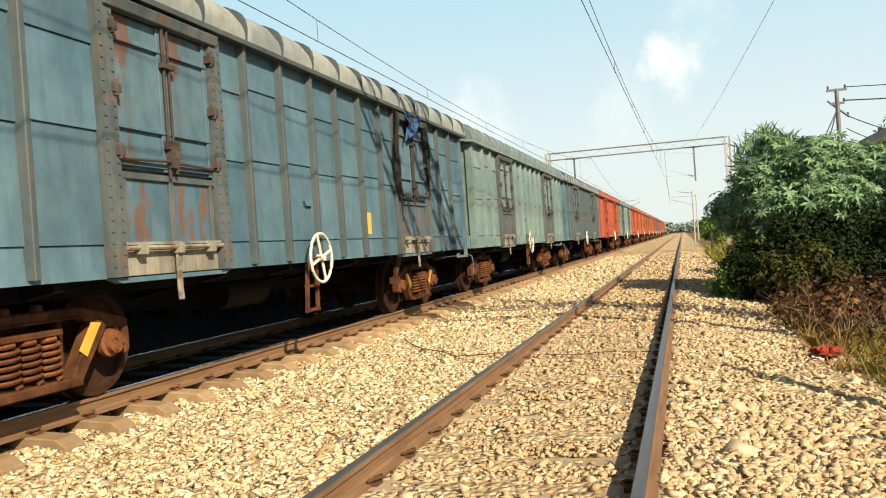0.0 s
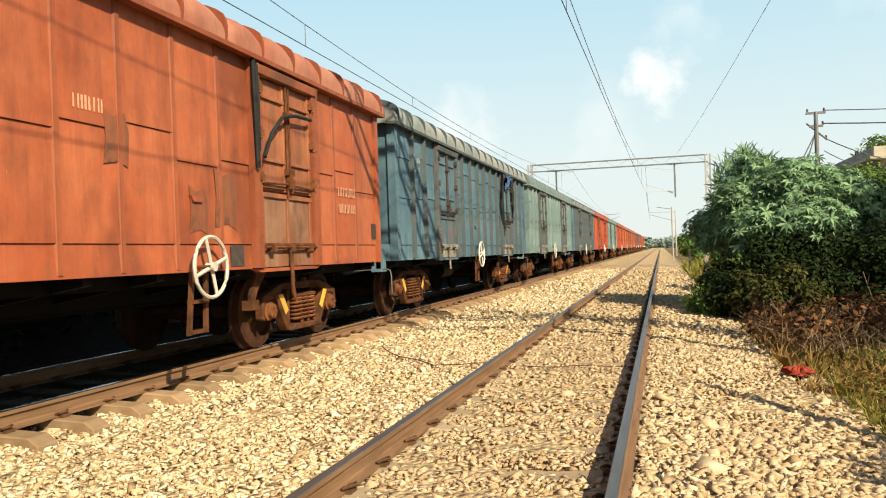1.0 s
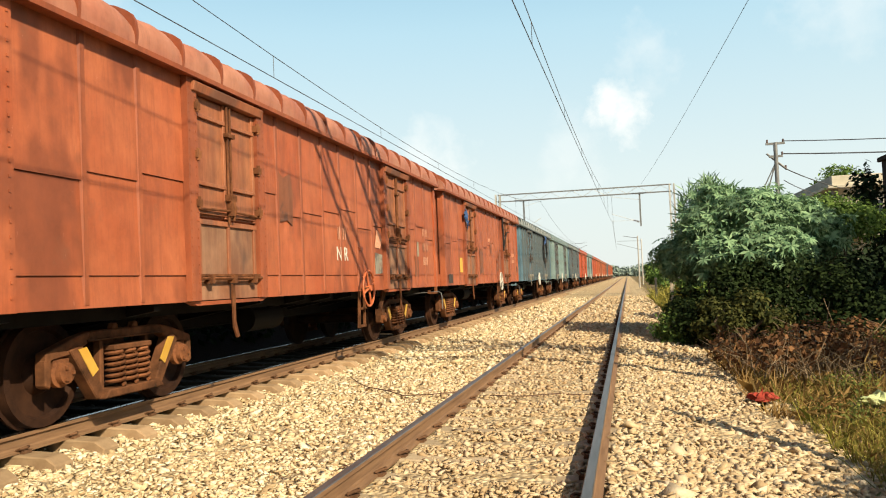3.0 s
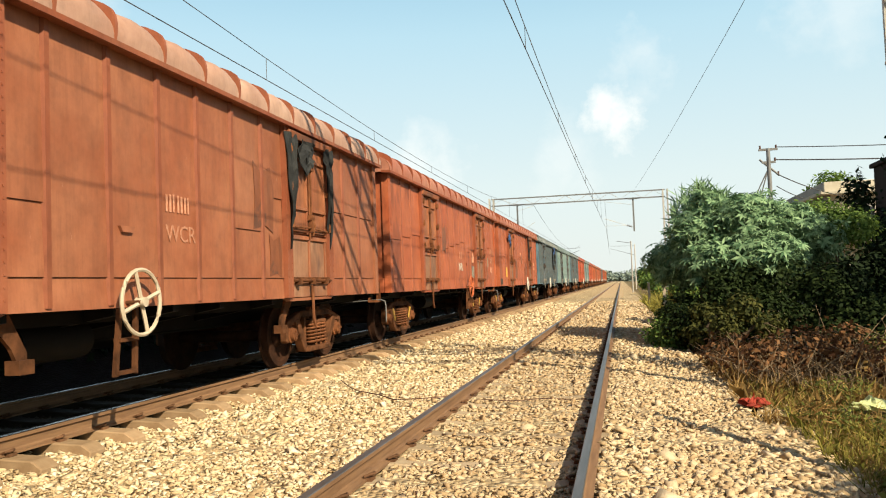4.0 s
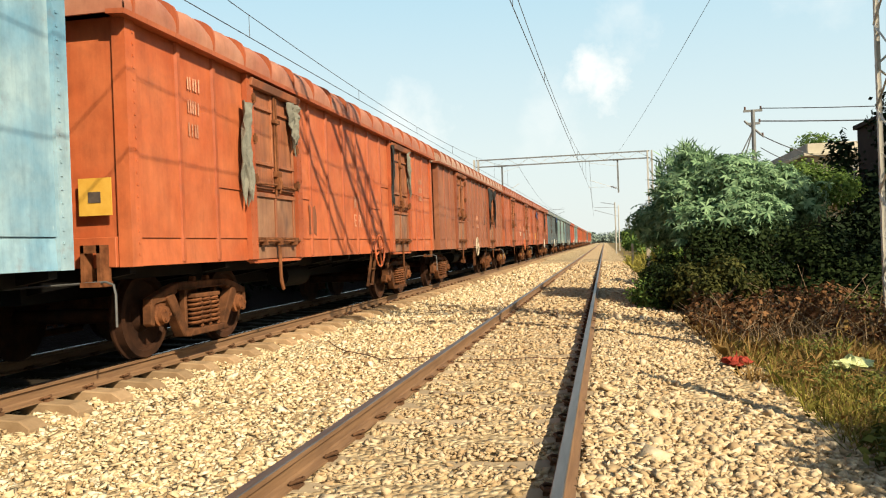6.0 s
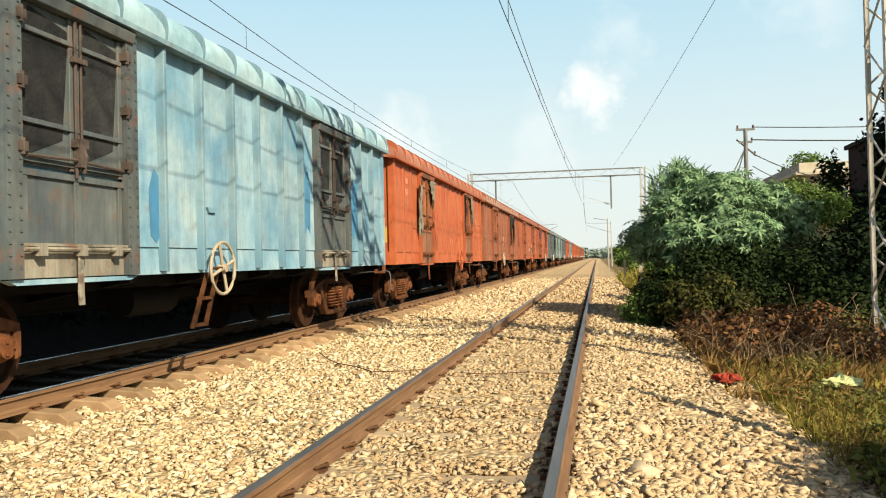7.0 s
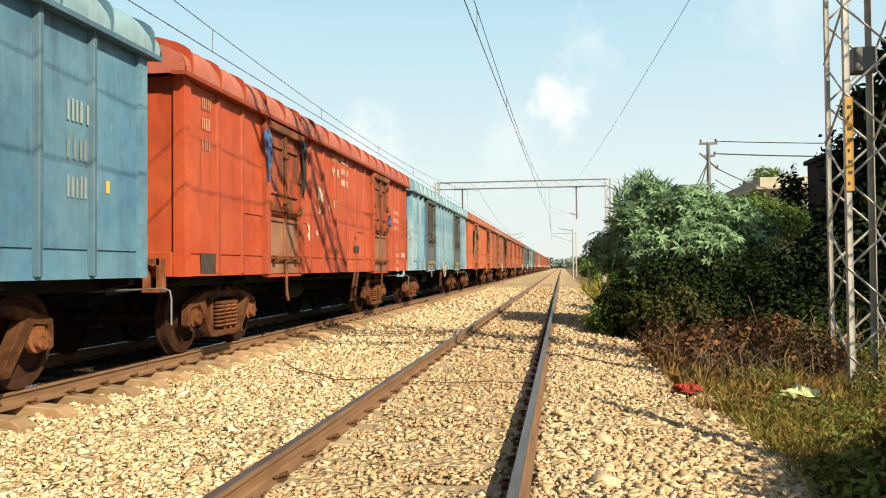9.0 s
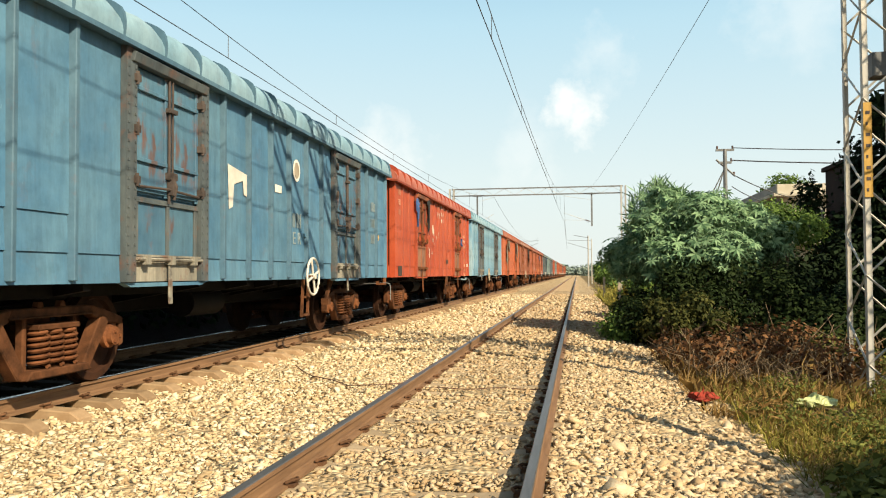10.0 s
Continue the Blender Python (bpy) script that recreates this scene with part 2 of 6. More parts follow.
def stone_mat():
    """Cream crushed stone, each piece its own shade, browner with brake dust between the rails."""
    m, nt, n, l, p = node_mat("crushed_stone")
    tc = n.new("ShaderNodeTexCoord").outputs["Object"]
    pick = ramp_node(n, [(0.0, (0.27, 0.18, 0.088)), (0.25, (0.46, 0.34, 0.185)), (0.65, (0.60, 0.475, 0.29)), (1.0, (0.72, 0.62, 0.44))])
    l.new(random_value(n, l, 0.0, 1.0, True), pick.inputs[0])
    grain = ramp_node(n, [(0.35, 0.0), (0.7, 0.45)])
    l.new(noise_node(n, l, tc, 30, 5, 0.65), grain.inputs[0])
    col = mix_node(n, l, grain.outputs[0], pick.outputs[0], (0.2899, 0.2013, 0.1127))
    sx = n.new("ShaderNodeSeparateXYZ")
    l.new(tc, sx.inputs[0])
    ab = n.new("ShaderNodeMath")
    ab.operation = "ABSOLUTE"
    l.new(sx.outputs["X"], ab.inputs[0])
    dust = n.new("ShaderNodeMapRange")
    dust.inputs["From Min"].default_value, dust.inputs["From Max"].default_value = 1.3, 0.75
    dust.inputs["To Max"].default_value = 0.5
    l.new(ab.outputs[0], dust.inputs["Value"])
    col = mix_node(n, l, dust.outputs[0], col, (0.3221, 0.2174, 0.1168))
    # trodden, dustier shoulder outside the near rail
    trod = n.new("ShaderNodeMapRange")
    trod.inputs["From Min"].default_value, trod.inputs["From Max"].default_value = 0.9, 1.5
    trod.inputs["To Max"].default_value = 0.4
    l.new(sx.outputs["X"], trod.inputs["Value"])
    col = mix_node(n, l, trod.outputs[0], col, (0.34, 0.235, 0.13))
    # shade under the train painted into the stones of the far track
    train_shade = n.new("ShaderNodeMapRange")
    train_shade.inputs["From Min"].default_value, train_shade.inputs["From Max"].default_value = -4.25, -4.45
    train_shade.inputs["To Max"].default_value = 0.95
    l.new(sx.outputs["X"], train_shade.inputs["Value"])
    col = mix_node(n, l, train_shade.outputs[0], col, (0.011, 0.009, 0.007))
    l.new(col, p.inputs["Base Color"])
    p.inputs["Roughness"].default_value = 0.88
    p.inputs["Specular IOR Level"].default_value = 0.25
    bump(n, l, p, noise_node(n, l, tc, 60, 4, 0.6), 0.4, 0.01)
    return m


def shaded_concrete():
    """Cream concrete, the shade under the train painted in black inside the rail."""
    m = plain("rust_stained_concrete", (0.22, 0.14, 0.075), (0.36, 0.255, 0.15), 3.0, 0.9, 0, 0.3)
    n, l = m.node_tree.nodes, m.node_tree.links
    p = n["Principled BSDF"]
    col = p.inputs["Base Color"].links[0].from_socket
    tc = n.new("ShaderNodeTexCoord").outputs["Object"]
    sx = n.new("ShaderNodeSeparateXYZ")
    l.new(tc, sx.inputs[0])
    train_shade = n.new("ShaderNodeMapRange")
    train_shade.inputs["From Min"].default_value, train_shade.inputs["From Max"].default_value = 0.85, 0.65
    train_shade.inputs["To Max"].default_value = 0.95
    l.new(sx.outputs["X"], train_shade.inputs["Value"])
    l.new(mix_node(n, l, train_shade.outputs[0], col, (0.011, 0.009, 0.007)), p.inputs["Base Color"])
    return m


MAT = {
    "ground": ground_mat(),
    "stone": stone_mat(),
    "concrete": plain("concrete", (0.29, 0.215, 0.13), (0.42, 0.325, 0.21), 3.0, 0.85, 0, 0.3),
    "shadecrete": shaded_concrete(),
    "railside": rail_mat("rail_side", False),
    "railhead": rail_mat("rail_head", True),
    "railbright": rail_mat("polished_rail_head", "polished"),
    "clip": plain("clip", (0.066, 0.033, 0.0165), (0.132, 0.066, 0.033), 20, 0.8),
    "rust": plain("rusted_cast_steel", (0.045, 0.016, 0.007), (0.215, 0.082, 0.033), 5.0, 0.8, 0, 0.35),
    "castdark": plain("dark_cast_steel", (0.022, 0.010, 0.005), (0.15, 0.060, 0.025), 3.5, 0.85, 0, 0.4),
    # underframe and wheel steels near black: shade below the floor in their colour
    "rustdark": plain("shade_dark_rusted_steel", (0.0075, 0.0045, 0.0035), (0.018, 0.009, 0.005), 5.0, 0.8, 0, 0.3),
    "black": plain("shade_black_steel", (0.003, 0.0026, 0.0023), (0.006, 0.0052, 0.0045), 4.0, 0.75, 0, 0.2),
    "wheel": plain("shade_dark_wheel_steel", (0.013, 0.006, 0.004), (0.055, 0.023, 0.011), 4.0, 0.75, 0.0, 0.2),
    "stile": plain("rusty_brown_paint", (0.0858, 0.0495, 0.0363), (0.1584, 0.0858, 0.0561), 3.0, 0.75, 0, 0.35),
    "white": plain("chalky_white_paint", (0.493, 0.4505, 0.3655), (0.646, 0.612, 0.527), 6.0, 0.6, 0, 0.1),
    "yellow": plain("yellow_paint", (0.4752, 0.2508, 0.0264), (0.561, 0.33, 0.0528), 6.0, 0.6, 0, 0.1),
    "cream": plain("worn_cream_paint", (0.2772, 0.2244, 0.1584), (0.396, 0.3366, 0.2508), 3.0, 0.7, 0, 0.2),
    "plate": plain("dark_plate", (0.0462, 0.0363, 0.033), (0.0858, 0.066, 0.0528), 8.0, 0.7),
    "galv": plain("galvanised_steel", (0.3188, 0.296, 0.2505), (0.4554, 0.4288, 0.3719), 4.0, 0.6, 0.1, 0.1),
    "steel": plain("weathered_grey_steel", (0.0924, 0.0924, 0.0891), (0.165, 0.165, 0.1584), 3.0, 0.6, 0.3, 0.1),
    "wire": plain("copper_wire", (0.0396, 0.0396, 0.0396), (0.0792, 0.0759, 0.0726), 2.0, 0.6, 0.3),
    "porcelain": plain("brown_porcelain", (0.066, 0.033, 0.0231), (0.1056, 0.0528, 0.033), 4.0, 0.25),
    "faint": plain("worn_off_lettering", (0.17, 0.215, 0.22), (0.24, 0.285, 0.28), 30.0, 0.7),
    "pale": plain("chipped_white_lettering", (0.50, 0.36, 0.27), (0.66, 0.58, 0.48), 30.0, 0.7),
    "faded": plain("faded_lettering", (0.38, 0.14, 0.07), (0.54, 0.30, 0.20), 30.0, 0.7),
    "tarp": plain("torn_black_sheet", (0.011, 0.012, 0.013), (0.032, 0.033, 0.032), 4.0, 0.8, 0, 0.5, False, 0.03),
    "tarpgrey": plain("grey_green_rag", (0.13, 0.125, 0.10), (0.26, 0.25, 0.20), 5.0, 0.8, 0, 0.5, False, 0.03),
    "blueclo": plain("blue_rag", (0.0264, 0.0594, 0.1452), (0.0594, 0.1122, 0.2376), 6.0, 0.8, 0, 0.5, False, 0.03),
    "redclo": plain("red_rag", (0.17, 0.02, 0.012), (0.29, 0.05, 0.03), 14.0, 0.85, 0, 0.5, False, 0.03),
    "bag": plain("pale_green_bag", (0.36, 0.40, 0.15), (0.52, 0.55, 0.27), 9.0, 0.5, 0, 0.4, False, 0.03),
    "bark": plain("bark", (0.0462, 0.033, 0.0198), (0.1056, 0.0792, 0.0528), 8.0, 0.9, 0, 0.5),
    "twig": plain("dry_twigs", (0.099, 0.066, 0.0396), (0.2244, 0.165, 0.099), 6.0, 0.9, 0, 0.2, True),
    "wallcream": plain("cream_plaster", (0.425, 0.374, 0.272), (0.561, 0.5015, 0.391), 1.2, 0.85),
    # greyer plaster carries the shade of the house's side wall
    "wallgrey": plain("shade_grey_plaster", (0.20, 0.19, 0.165), (0.30, 0.28, 0.245), 1.2, 0.85),
    # near-black brown holds the shade on the hut walls
    "wallbrown": plain("shade_brown_brickwork", (0.0132, 0.0086, 0.0073), (0.0264, 0.0172, 0.0132), 2.0, 0.9, 0, 0.4),
    "glass": plain("dark_window", (0.0132, 0.0145, 0.0165), (0.0231, 0.0264, 0.0264), 1.0, 0.15),
    "leafbig": leaf_mat("broad_leaves", (0.06, 0.125, 0.06), (0.27, 0.40, 0.21)),
    "leaffine": leaf_mat("small_leaves", (0.034, 0.072, 0.016), (0.17, 0.25, 0.055)),
    # hedge and thicket leaves near black, their shade put into the colour
    "leafdark": leaf_mat("shade_dark_leaves", (0.0053, 0.0119, 0.004), (0.0198, 0.033, 0.0119), 0.1),
    # undergrowth leaves darkened for the shade below the bushes
    "leafunder": leaf_mat("shade_dark_undergrowth", (0.006, 0.013, 0.003), (0.024, 0.038, 0.009), 0.12),
    "leafolive": leaf_mat("olive_leaves", (0.015, 0.022, 0.006), (0.085, 0.085, 0.022), 0.2),
    "leafdry": leaf_mat("dry_leaves", (0.05, 0.022, 0.010), (0.22, 0.11, 0.045), 0.2),
    "leafweed": leaf_mat("weed_leaves", (0.04, 0.055, 0.012), (0.19, 0.20, 0.05), 0.25),
    "grass": leaf_mat("grass", (0.07, 0.075, 0.013), (0.34, 0.29, 0.065), 0.3),
    "grassdry": leaf_mat("dry_grass", (0.13, 0.068, 0.02), (0.38, 0.25, 0.09), 0.3),
    # pale leaf colour that holds the haze over the far woods
    "farwood": leaf_mat("far_woods", (0.13, 0.17, 0.14), (0.24, 0.29, 0.24), 0.1),
}

PAINT = {
    "slate": (wagon_paint("slate_blue_paint", (0.054, 0.112, 0.15), (0.098, 0.17, 0.205), 0.3, 1.0, 0.5, None, (1, 1, 1), (0.84, 1.1)), wagon_paint("slate_roof", (0.17, 0.19, 0.18), (0.30, 0.30, 0.265), 0.35, 2.0, 0.3)),
    "teal": (wagon_paint("pale_teal_paint", (0.1122, 0.1782, 0.1716), (0.198, 0.2508, 0.2277), 0.5, 3.0, 0.6), wagon_paint("teal_roof", (0.1188, 0.1584, 0.1584), (0.1848, 0.2178, 0.2112), 0.3, 4.0, 0.3)),
    "orange": (wagon_paint("orange_red_oxide", (0.36, 0.075, 0.021), (0.445, 0.128, 0.047), 0.3, 5.0, 0.4), wagon_paint("oxide_roof", (0.30, 0.10, 0.055), (0.40, 0.19, 0.115), 0.15, 6.0, 0.25)),
    "russet": (wagon_paint("russet_oxide", (0.29, 0.066, 0.022), (0.375, 0.112, 0.045), 0.4, 25.0, 0.7, (0.195, 0.052, 0.021)), wagon_paint("russet_roof", (0.27, 0.088, 0.05), (0.36, 0.165, 0.10), 0.25, 26.0, 0.4)),
    "brown": (wagon_paint("red_brown_oxide", (0.222, 0.068, 0.028), (0.298, 0.117, 0.057), 0.25, 7.0, 0.45), wagon_paint("brown_roof", (0.3036, 0.165, 0.1122), (0.4488, 0.2904, 0.2112), 0.15, 8.0, 0.25)),
    "red": (wagon_paint("bright_red_oxide", (0.35, 0.050, 0.0145), (0.42, 0.088, 0.032), 0.15, 9.0, 0.35), wagon_paint("bright_roof", (0.3036, 0.0792, 0.0495), (0.3696, 0.132, 0.0825), 0.1, 10.0, 0.2)),
    "sky": (wagon_paint("pale_blue_paint", (0.12, 0.265, 0.37), (0.33, 0.43, 0.45), 0.35, 11.0, 0.4), wagon_paint("pale_blue_roof", (0.20, 0.34, 0.40), (0.34, 0.45, 0.48), 0.2, 12.0, 0.3)),
    "blue": (wagon_paint("mid_blue_paint", (0.055, 0.142, 0.225), (0.11, 0.215, 0.28), 0.25, 13.0, 0.5, None, (1, 1, 1), (0.88, 1.08)), wagon_paint("mid_blue_roof", (0.16, 0.28, 0.34), (0.27, 0.38, 0.42), 0.2, 14.0, 0.3)),
}
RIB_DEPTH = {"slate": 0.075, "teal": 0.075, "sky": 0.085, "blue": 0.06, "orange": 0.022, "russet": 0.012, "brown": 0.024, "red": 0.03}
# darker paints for ribs, roof hoops, eaves and door stiles
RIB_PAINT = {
    "orange": wagon_paint("dark_orange_oxide", (0.285, 0.063, 0.019), (0.37, 0.105, 0.041), 0.4, 16.0, 0.5),
    "russet": wagon_paint("dark_russet_oxide", (0.23, 0.055, 0.019), (0.30, 0.092, 0.038), 0.45, 27.0, 0.6),
    "brown": wagon_paint("dark_brown_oxide", (0.19, 0.049, 0.019), (0.255, 0.085, 0.039), 0.35, 17.0, 0.5),
    # these two blues put the ribs' shading into the paint
    "blue": wagon_paint("shade_mid_blue", (0.04, 0.095, 0.145), (0.085, 0.16, 0.205), 0.3, 30.0, 0.5),
    "sky": wagon_paint("shade_pale_blue", (0.11, 0.21, 0.27), (0.25, 0.34, 0.36), 0.35, 31.0, 0.5),
    "red": wagon_paint("dark_red_oxide", (0.25, 0.037, 0.012), (0.31, 0.066, 0.026), 0.25, 18.0, 0.45),
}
# doors: scraped, sooty and rusted harder than the sides
RUSTED = {
    "oxide": wagon_paint("rusted_oxide_door", (0.225, 0.059, 0.021), (0.30, 0.12, 0.055), 0.65, 19.0, 0.95, (0.15, 0.066, 0.038)),
    "blue": wagon_paint("rusted_blue_door", (0.055, 0.072, 0.08), (0.115, 0.128, 0.12), 0.7, 20.0, 0.9, (0.10, 0.06, 0.042)),
    "slate_leaf": wagon_paint("rust_patched_slate", (0.05, 0.10, 0.135), (0.095, 0.16, 0.19), 0.4, 22.0, 0.6, (0.125, 0.07, 0.048), (1.6, 1.9, 1.1)),
    "mid_leaf": wagon_paint("rust_patched_blue", (0.045, 0.112, 0.175), (0.085, 0.175, 0.225), 0.5, 28.0, 0.6, (0.12, 0.065, 0.045), (1.7, 2.0, 0.9)),
    "sill": wagon_paint("scraped_pale_sill", (0.16, 0.15, 0.12), (0.34, 0.31, 0.24), 0.8, 23.0, 0.8, (0.11, 0.10, 0.085), (1.5, 1.5, 2.5)),
    "smear": wagon_paint("grimy_patched_oxide", (0.15, 0.05, 0.022), (0.25, 0.085, 0.035), 0.5, 29.0, 0.9, (0.10, 0.042, 0.024), (1.3, 1.3, 1.3)),
    "red": wagon_paint("scorched_red_door", (0.30, 0.050, 0.017), (0.36, 0.082, 0.032), 0.5, 32.0, 0.9, (0.115, 0.05, 0.03), (1.5, 1.7, 0.9)),
    "azure": wagon_paint("older_azure_paint", (0.045, 0.18, 0.34), (0.09, 0.26, 0.40), 0.2, 24.0, 0.4),
    "flap": wagon_paint("scraped_oxide_flap", (0.175, 0.064, 0.03), (0.28, 0.15, 0.085), 0.7, 21.0, 0.6, (0.09, 0.048, 0.033)),
}
SLATE_RIB = RIB_PAINT["slate"] = wagon_paint("dark_slate_paint", (0.045, 0.062, 0.068), (0.085, 0.102, 0.10), 0.5, 15.0, 0.5)

# ---- mesh helpers ----


class Shape:
    """Collects vertices and faces of one mesh."""

    def __init__(self):
        self.v, self.f = [], []

    def add(self, verts, faces):
        b = len(self.v)
        self.v += [tuple(p) for p in verts]
        self.f += [tuple(i + b for i in f) for f in faces]
        return self

    def box(self, x0, x1, y0, y1, z0, z1):
        return self.add([(x, y, z) for x in (x0, x1) for y in (y0, y1) for z in (z0, z1)],
                        [(0, 1, 3, 2), (4, 6, 7, 5), (0, 4, 5, 1), (2, 3, 7, 6), (0, 2, 6, 4), (1, 5, 7, 3)])

    def hull(self, ring_a, ring_b):
        """A closed solid between two rings of equal length."""
        k = len(ring_a)
        self.add(list(ring_a) + list(ring_b), [tuple(range(k))[::-1], tuple(range(k, 2 * k))] + [(i, (i + 1) % k, k + (i + 1) % k, k + i) for i in range(k)])
        return self

    def prism_x(self, outline, x0, x1):
        """outline of (y, z), drawn out along x."""
        return self.hull([(x0, y, z) for y, z in outline], [(x1, y, z) for y, z in outline])

    def prism_y(self, outline, y0, y1):
        return self.hull([(x, y0, z) for x, z in outline], [(x, y1, z) for x, z in outline])

    def tube(self, path, radius, sides=8, closed=False):
        path = [Vector(p) for p in path]
        rings, k = [], len(path)
        for i, p in enumerate(path):
            a = path[(i - 1) % k] if closed or i > 0 else p
            b = path[(i + 1) % k] if closed or i < k - 1 else p
            d = (b - a).normalized()
            up = Vector((0, 0, 1)) if abs(d.z) < 0.9 else Vector((1, 0, 0))
            s = d.cross(up).normalized()
            u = s.cross(d)
            r = radius[i] if isinstance(radius, (list, tuple)) else radius
            rings.append([p + (s * math.cos(q) + u * math.sin(q)) * r for q in (2 * math.pi * j / sides for j in range(sides))])
        b = len(self.v)
        self.v += [tuple(q) for ring in rings for q in ring]
        for i in range(k if closed else k - 1):
            for j in range(sides):
                c, d = b + i * sides, b + ((i + 1) % k) * sides
                self.f.append((c + j, c + (j + 1) % sides, d + (j + 1) % sides, d + j))
        if not closed:
            self.f.append(tuple(b + j for j in range(sides))[::-1])
            self.f.append(tuple(b + (k - 1) * sides + j for j in range(sides)))
        return self

    def lathe_x(self, profile, centre, sides=24):
        """profile of (x, r) turned about an axis along x through centre."""
        cx, cy, cz = centre
        b, k = len(self.v), len(profile)
        for x, r in profile:
            for j in range(sides):
                q = 2 * math.pi * j / sides
                self.v.append((cx + x, cy + r * math.cos(q), cz + r * math.sin(q)))
        for i in range(k - 1):
            for j in range(sides):
                self.f.append((b + i * sides + j, b + i * sides + (j + 1) % sides, b + (i + 1) * sides + (j + 1) % sides, b + (i + 1) * sides + j))
        self.f.append(tuple(b + j for j in range(sides))[::-1])
        self.f.append(tuple(b + (k - 1) * sides + j for j in range(sides)))
        return self


def to_mesh(name, shape, mat, bevel=0.0, smooth=False):
    me = bpy.data.meshes.new(name)
    me.from_pydata(shape.v, [], shape.f)
    bm = bmesh.new()
    bm.from_mesh(me)
    if bevel:
        bmesh.ops.recalc_face_normals(bm, faces=bm.faces)
        bmesh.ops.bevel(bm, geom=[e for e in bm.edges if len(e.link_faces) == 2 and e.calc_face_angle(0) > 0.5], offset=bevel, segments=1, affect="EDGES")
    bmesh.ops.recalc_face_normals(bm, faces=bm.faces)
    bm.to_mesh(me)
    bm.free()
    if smooth:
        me.polygons.foreach_set("use_smooth", [True] * len(me.polygons))
        me.set_sharp_from_angle(angle=radians(38))
    for k in mat if isinstance(mat, (list, tuple)) else [mat]:
        me.materials.append(k)
    return me


def child(name, me, parent, label="", m=None):
    ob = new(name, me)
    ob.parent = parent
    if m is not None:
        ob.matrix_basis = m
    return tagged(ob, label) if label else ob


def part(name, shape, mat, parent, label="", bevel=0.0, smooth=False, m=None):
    return child(name, to_mesh(name, shape, mat, bevel, smooth), parent, label, m)


def thing(name, label, category, m=None, group="", kind=""):
    ob = new(name)
    ob.empty_display_size = 0.3
    if m is not None:
        ob.matrix_basis = m
    return tagged(ob, label, category, group, kind)


def letters(name, text, size, mat, parent, m, label=""):
    cu = bpy.data.curves.new(name, "FONT")
    cu.body, cu.size, cu.extrude, cu.resolution_u = text, size, 0.003, 3
    cu.align_x = "CENTER"
    tmp = bpy.data.objects.new(name, cu)
    me = bpy.data.meshes.new_from_object(tmp)
    bpy.data.objects.remove(tmp)
    me.materials.append(mat)
    return child(name, me, parent, label, m)


def cloud_mesh(name, verts, faces, mat):
    """Mesh from numpy arrays; faces are all of one length."""
    me = bpy.data.meshes.new(name)
    k = faces.shape[1]
    me.vertices.add(len(verts))
    me.vertices.foreach_set("co", verts.astype(np.float32).ravel())
    me.loops.add(faces.size)
    me.loops.foreach_set("vertex_index", faces.astype(np.int32).ravel())
    me.polygons.add(len(faces))
    me.polygons.foreach_set("loop_start", np.arange(0, faces.size, k, dtype=np.int32))
    me.update(calc_edges=True)
    me.materials.append(mat)
    return me

# ---- ground, tracks ----
FAR_X, FAR_Z = -5.1, 0.14
RNG = np.random.default_rng(7)
HX = [-3000, -60, -16, -10.2, -8.4, -7.2, -6.6, -6.4, -3.95, -3.55, -1.7, -1.4, 1.4, 1.8, 2.6, 3.4, 6.0, 30, 3000]
HZ = [-1.2, -1.0, 0.7, 0.75, -0.45, -0.32, -0.12, -0.11, -0.13, -0.2, -0.22, -0.185, -0.185, -0.22, -0.27, -0.38, -0.5, -0.9, -1.2]


def ground_z(x, y=0):
    return np.interp(x, HX, HZ)


def make_ground():
    xs = sorted(set(HX) | set(np.round(np.arange(-9, 6.01, 0.3), 2)))
    ys = [-400, -60, -12] + list(np.round(np.arange(-4, 40, 0.4), 2)) + list(range(40, 120, 4)) + [140, 180, 250, 400, 700, 1200, 2000, 3000]
    X, Y = np.meshgrid(xs, ys)
    Z = ground_z(X)
    near = (np.abs(X) < 9) & (Y > -5) & (Y < 60)
    Z = Z + near * RNG.normal(0, 0.012, X.shape)
    v = np.stack([X, Y, Z], -1).reshape(-1, 3)
    w = len(xs)
    i = (np.arange(len(ys) - 1)[:, None] * w + np.arange(w - 1)).ravel()
    f = np.stack([i, i + 1, i + w + 1, i + w], -1)
    tagged(new("ground", cloud_mesh("ground", v, f, MAT["ground"])), "pale tan crushed-stone ballast between dry weedy earth", "ground", kind="structure")


make_ground()


def blobs():
    """Angular stone: a block whose corners are later pushed about."""
    v = np.array([(x, y, z) for x in (-1, 1) for y in (-1, 1) for z in (-1, 1)]) * 0.66
    f = np.array([(0, 1, 3), (0, 3, 2), (4, 6, 7), (4, 7, 5), (0, 4, 5), (0, 5, 1), (2, 3, 7), (2, 7, 6), (0, 2, 6), (0, 6, 4), (1, 5, 7), (1, 7, 3)])
    return v, f


def random_turns(k):
    q = RNG.normal(size=(k, 4))
    q /= np.linalg.norm(q, axis=1)[:, None]
    w, x, y, z = q.T
    return np.stack([1 - 2 * (y * y + z * z), 2 * (x * y - z * w), 2 * (x * z + y * w), 2 * (x * y + z * w), 1 - 2 * (x * x + z * z), 2 * (y * z - x * w), 2 * (x * z - y * w), 2 * (y * z + x * w), 1 - 2 * (x * x + y * y)], -1).reshape(k, 3, 3)


